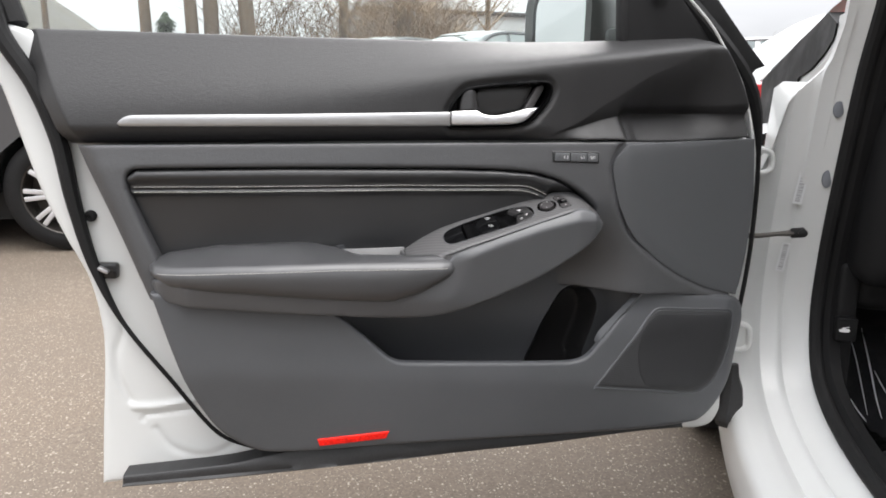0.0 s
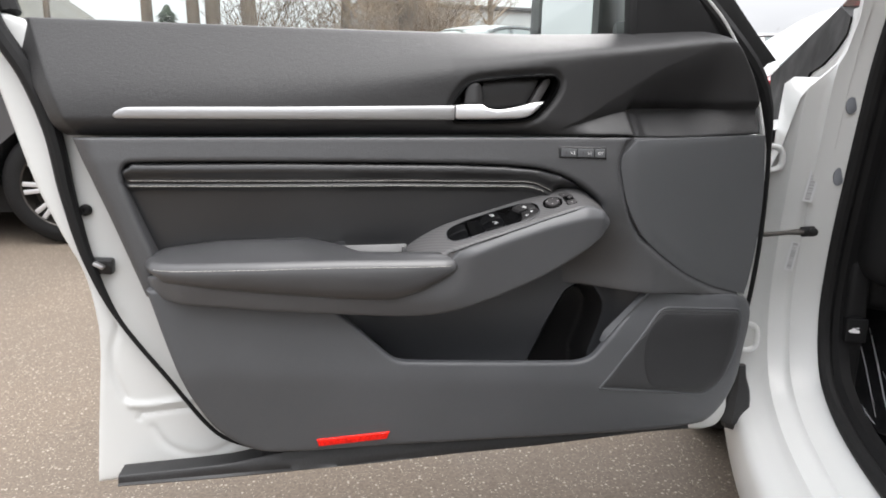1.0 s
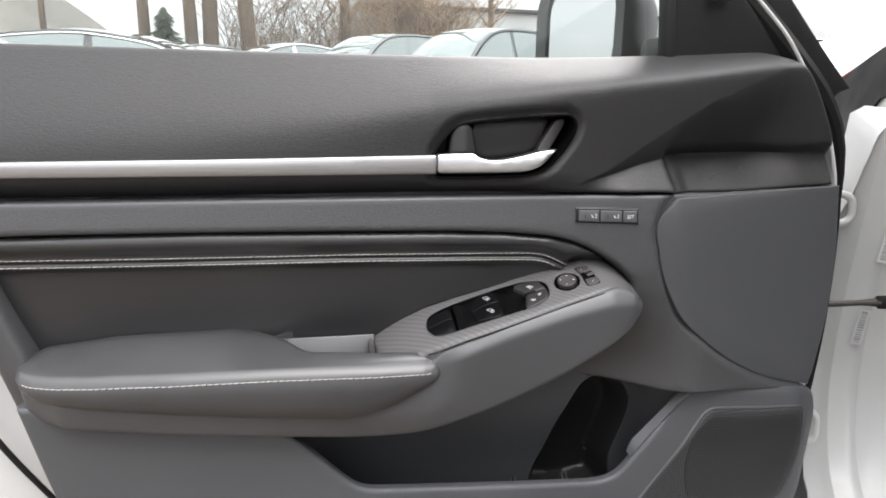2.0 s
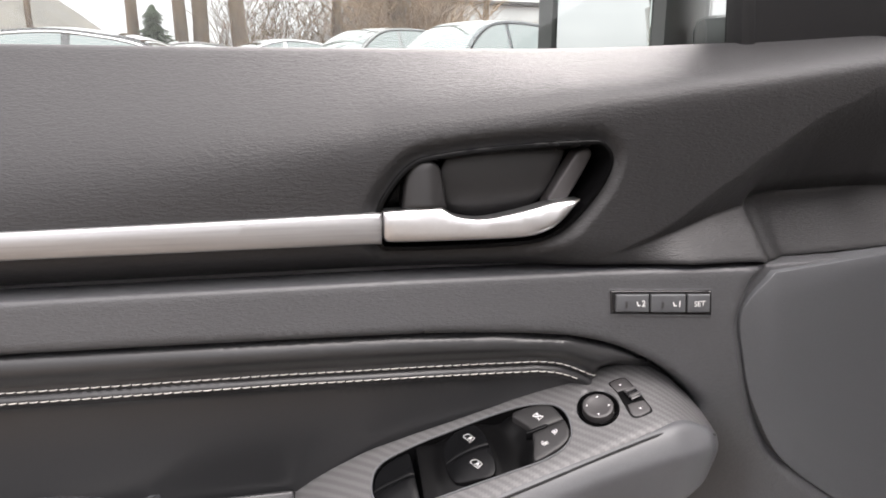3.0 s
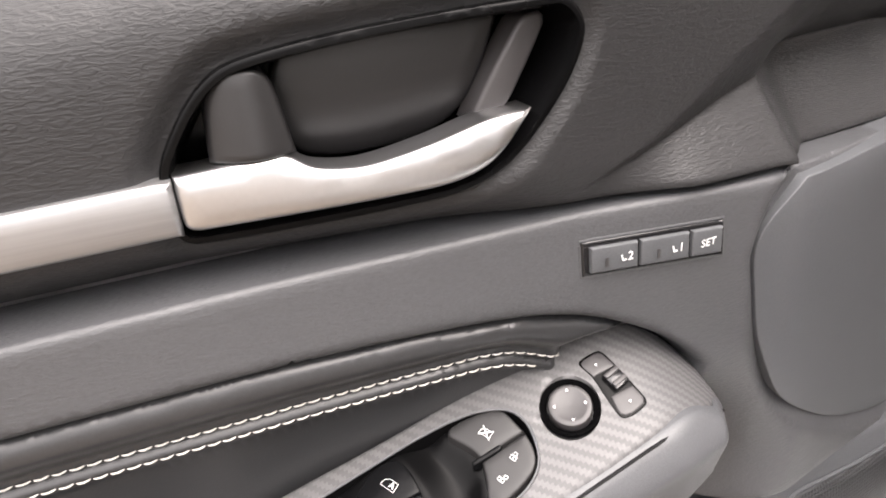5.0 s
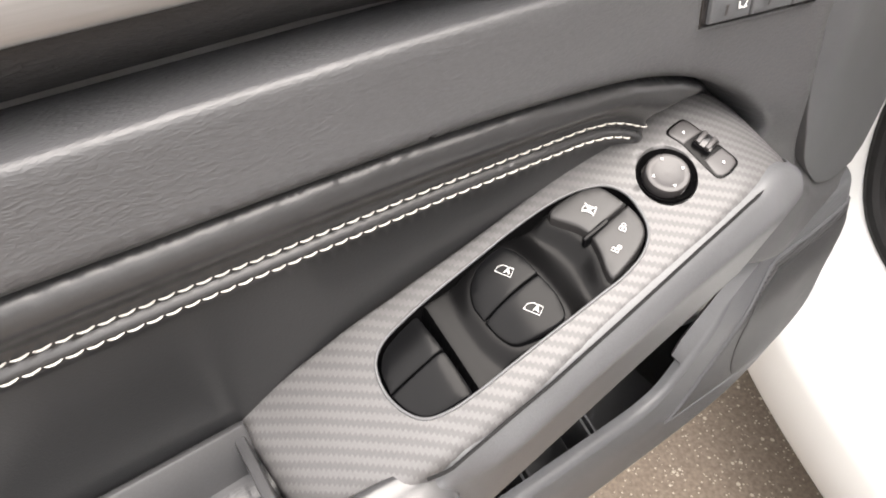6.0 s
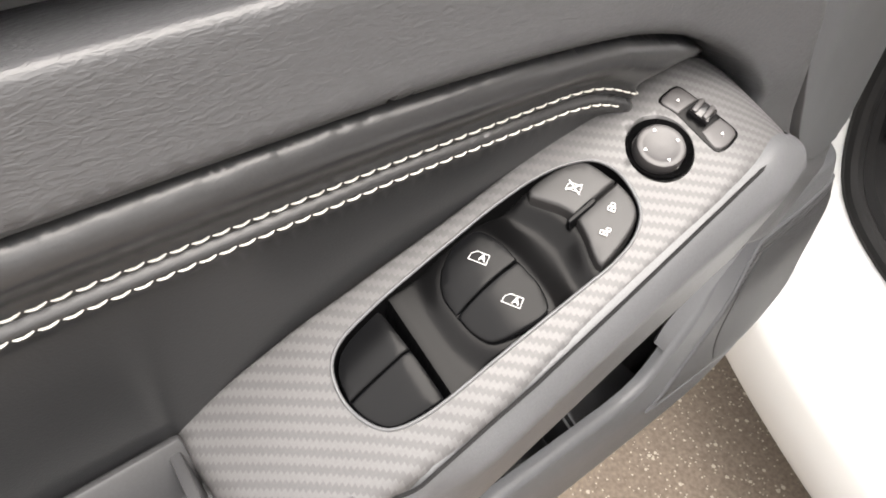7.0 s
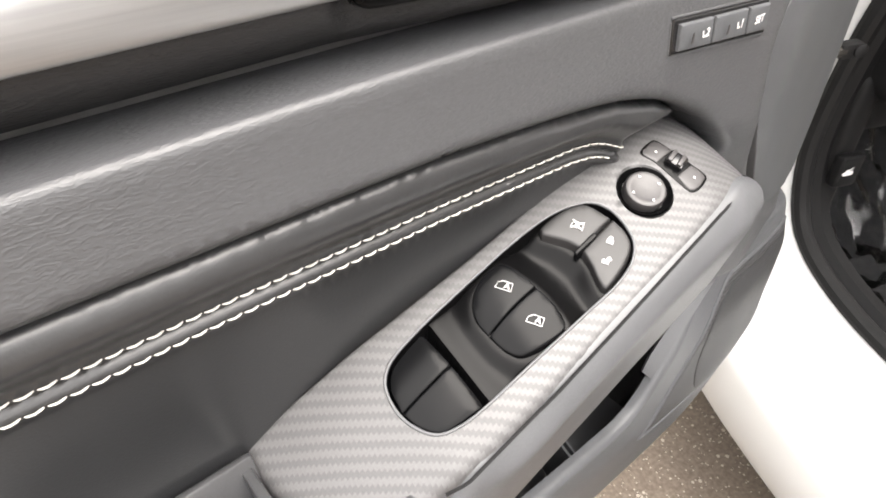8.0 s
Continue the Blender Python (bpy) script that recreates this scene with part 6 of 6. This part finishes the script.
bare_tree(0.45, 20.5, 0.17, 14, 11, "slim bare tree with a straight trunk")
bare_tree(2.25, 20.5, 0.43, 16, 13, "broad old bare tree with many low branches", 0.03)
bare_tree(6.4, 26.0, 0.16, 9, 17, "small bare tree by the far building")


def evergreen(x, y, height, seed, label):
    """A small conifer: a thin stem and whorls of drooping sprays of needles."""
    rng = random.Random(seed)
    top = thing("evergreen", label, "tree", (x, y, float(lot(y))))
    tube("trunk", [(0, 0, -0.1), (0.02, 0, height * 0.5), (0, 0.02, height)], [0.07, 0.045, 0.01], M_BARK, top, 7)
    verts, faces = [], []
    for _ in range(520):
        t = rng.random() ** 0.7
        z, reach = height * (0.12 + 0.88 * t), ((1 - t) * 1.5 + 0.10) * (0.7 + 0.5 * math.sin(9 * t + seed) ** 2)
        a = rng.uniform(0, 6.283)
        p = Vector((0, 0, z))
        q = p + Vector((math.cos(a), math.sin(a), rng.uniform(-0.35, 0.25))) * reach * rng.uniform(0.35, 1.15)
        side = Vector((-math.sin(a), math.cos(a), 0)) * 0.07
        base = len(verts)
        mid_q = (p + q) / 2 + Vector((0, 0, 0.05))
        verts += [p, mid_q + side, q, mid_q - side, mid_q + Vector((0, 0, 0.05))]
        faces += [(base, base + 1, base + 4), (base + 1, base + 2, base + 4), (base + 2, base + 3, base + 4), (base + 3, base, base + 4)]
    ob_mesh("crown", verts, faces, M_EVERGREEN, top, "dark green needles", fix=False)
    return top


evergreen(-4.66, 20.0, 2.42, 31, "small dark evergreen between bare trunks")


def brush(name, x0, x1, y0, y1, count, tall, seed, mat, label):
    """A thicket of thin bent stems."""
    rng = random.Random(seed)
    verts, faces = [], []
    for _ in range(count):
        p = Vector((rng.uniform(x0, x1), rng.uniform(y0, y1), 0))
        p.z = float(lot(p.y))
        d = Vector((rng.uniform(-0.4, 0.4), rng.uniform(-0.4, 0.4), 1))
        h = tall * rng.uniform(0.35, 1.0)
        pts = [p, p + d * h * 0.4, p + d * h * 0.7 + Vector((rng.uniform(-0.25, 0.25), rng.uniform(-0.25, 0.25), 0)) * h, p + d * h + Vector((rng.uniform(-0.5, 0.5), rng.uniform(-0.5, 0.5), 0)) * h]
        add_tube(verts, faces, pts, [0.016, 0.013, 0.010, 0.004], 3)
        for k in range(4):
            a = pts[rng.choice((1, 2))]
            b = a + Vector((rng.uniform(-1, 1), rng.uniform(-1, 1), rng.uniform(0.1, 1))) * h * 0.35
            add_tube(verts, faces, [a, (a + b) / 2 + Vector((0, 0, 0.05)), b], [0.008, 0.006, 0.003], 3)
    return tagged(ob_mesh(name, verts, faces, mat, fix=False), label, "brush", kind="stuff")


brush("brush", -16, 3.0, 21, 25, 1500, 1.75, 21, M_TWIG, "low dry brown brush along the back of the lot")
brush("saplings", -3.3, 1.6, 21, 25, 230, 4.6, 24, M_TWIG, "thin bare saplings between the trunks")
brush("thicket", 1.3, 4.2, 20.0, 22, 620, 4.2, 22, M_TWIG, "dense brown thicket round an old tree")
brush("far_brush", 4.2, 30, 26, 34, 800, 3.0, 23, M_TWIG, "dry brown brush beyond the lot")


def hill(name, cx, cy, w, d, h, mat, label, seed):
    n = 28
    verts = []
    for j in range(n + 1):
        for i in range(n + 1):
            u, v = i / n * 2 - 1, j / n * 2 - 1
            z = h * max(0, math.cos(u * math.pi / 2)) * max(0, math.cos(v * math.pi / 2)) ** 0.7
            z += 2.2 * noise.noise(Vector((u * 9 + seed, v * 9, 0))) * (1 if z > 1 else 0) + 1.0 * noise.noise(Vector((u * 30 + seed, v * 30, 0)))
            verts.append((cx + u * w, cy + v * d, z - 0.4 + (3.0 if cy > 0 else 0)))
    faces = [(j * (n + 1) + i, j * (n + 1) + i + 1, (j + 1) * (n + 1) + i + 1, (j + 1) * (n + 1) + i) for j in range(n) for i in range(n)]
    return tagged(ob_mesh(name, verts, faces, mat, fix=False, sharp=80), label, "hill", kind="structure")


hill("backdrop_hill", -95, 150, 66, 60, 37, M_HILL, "far hill with bare winter woods", 1)
hill("backdrop_ridge", 90, 260, 220, 60, 14, M_HILL, "low wooded ridge far behind the lot", 2)
hill("backdrop_west", -170, -20, 60, 200, 15, M_HILL, "low wooded ridge beside the car lot", 4)
hill("backdrop_woods", 25, -42, 60, 14, 11, M_HILL, "bare winter woods behind the car lot", 6)
hill("backdrop_south", 40, -220, 260, 60, 16, M_HILL, "low wooded ridge behind the car lot", 3)


def far_building(x, y, w, d, h, yaw, colour, label):
    top = thing("warehouse", label, "building", (x, y, float(lot(y))))
    top.rotation_euler = (0, 0, radians(yaw))
    wall_mat = material("cladding_" + label.split()[0], colour, 0.7, spots=0.1, spot_scale=0.5, grain=0.1, grain_scale=6)
    box("wall", (w, d, h), pose(0, 0, h / 2), wall_mat, top)
    box("roof", (w + 0.6, d + 0.6, 0.35), pose(0, 0, h + 0.18), M_KEY, top, bevel=0.05)
    for k in range(6):
        box("window", (w / 14, 0.1, h * 0.3), pose(-w / 2 + w * (k + 0.5) / 6, -d / 2 - 0.04, h * 0.55), M_CARGLASS, top)
    return top


far_building(17, 62, 30, 12, 6.5, 4, (0.42, 0.43, 0.44), "pale grey clad warehouse far behind the cars")


def lamp_post(x, y, h):
    top = thing("lot_lamp", "tall grey lamp post with two heads over the lot", "lamp post", (x, y, float(lot(y))), "lot lamps")
    tube("pole", [(0, 0, 0), (0, 0, h)], [0.09, 0.06], M_STEEL, top, 10)
    for sgn in (-1, 1):
        box("lamp_head", (0.7, 0.3, 0.12), pose(sgn * 0.6, 0, h), M_STEEL, top, bevel=0.03)
    return top


lamp_post(24, 38, 9)
lamp_post(31, 52, 9)
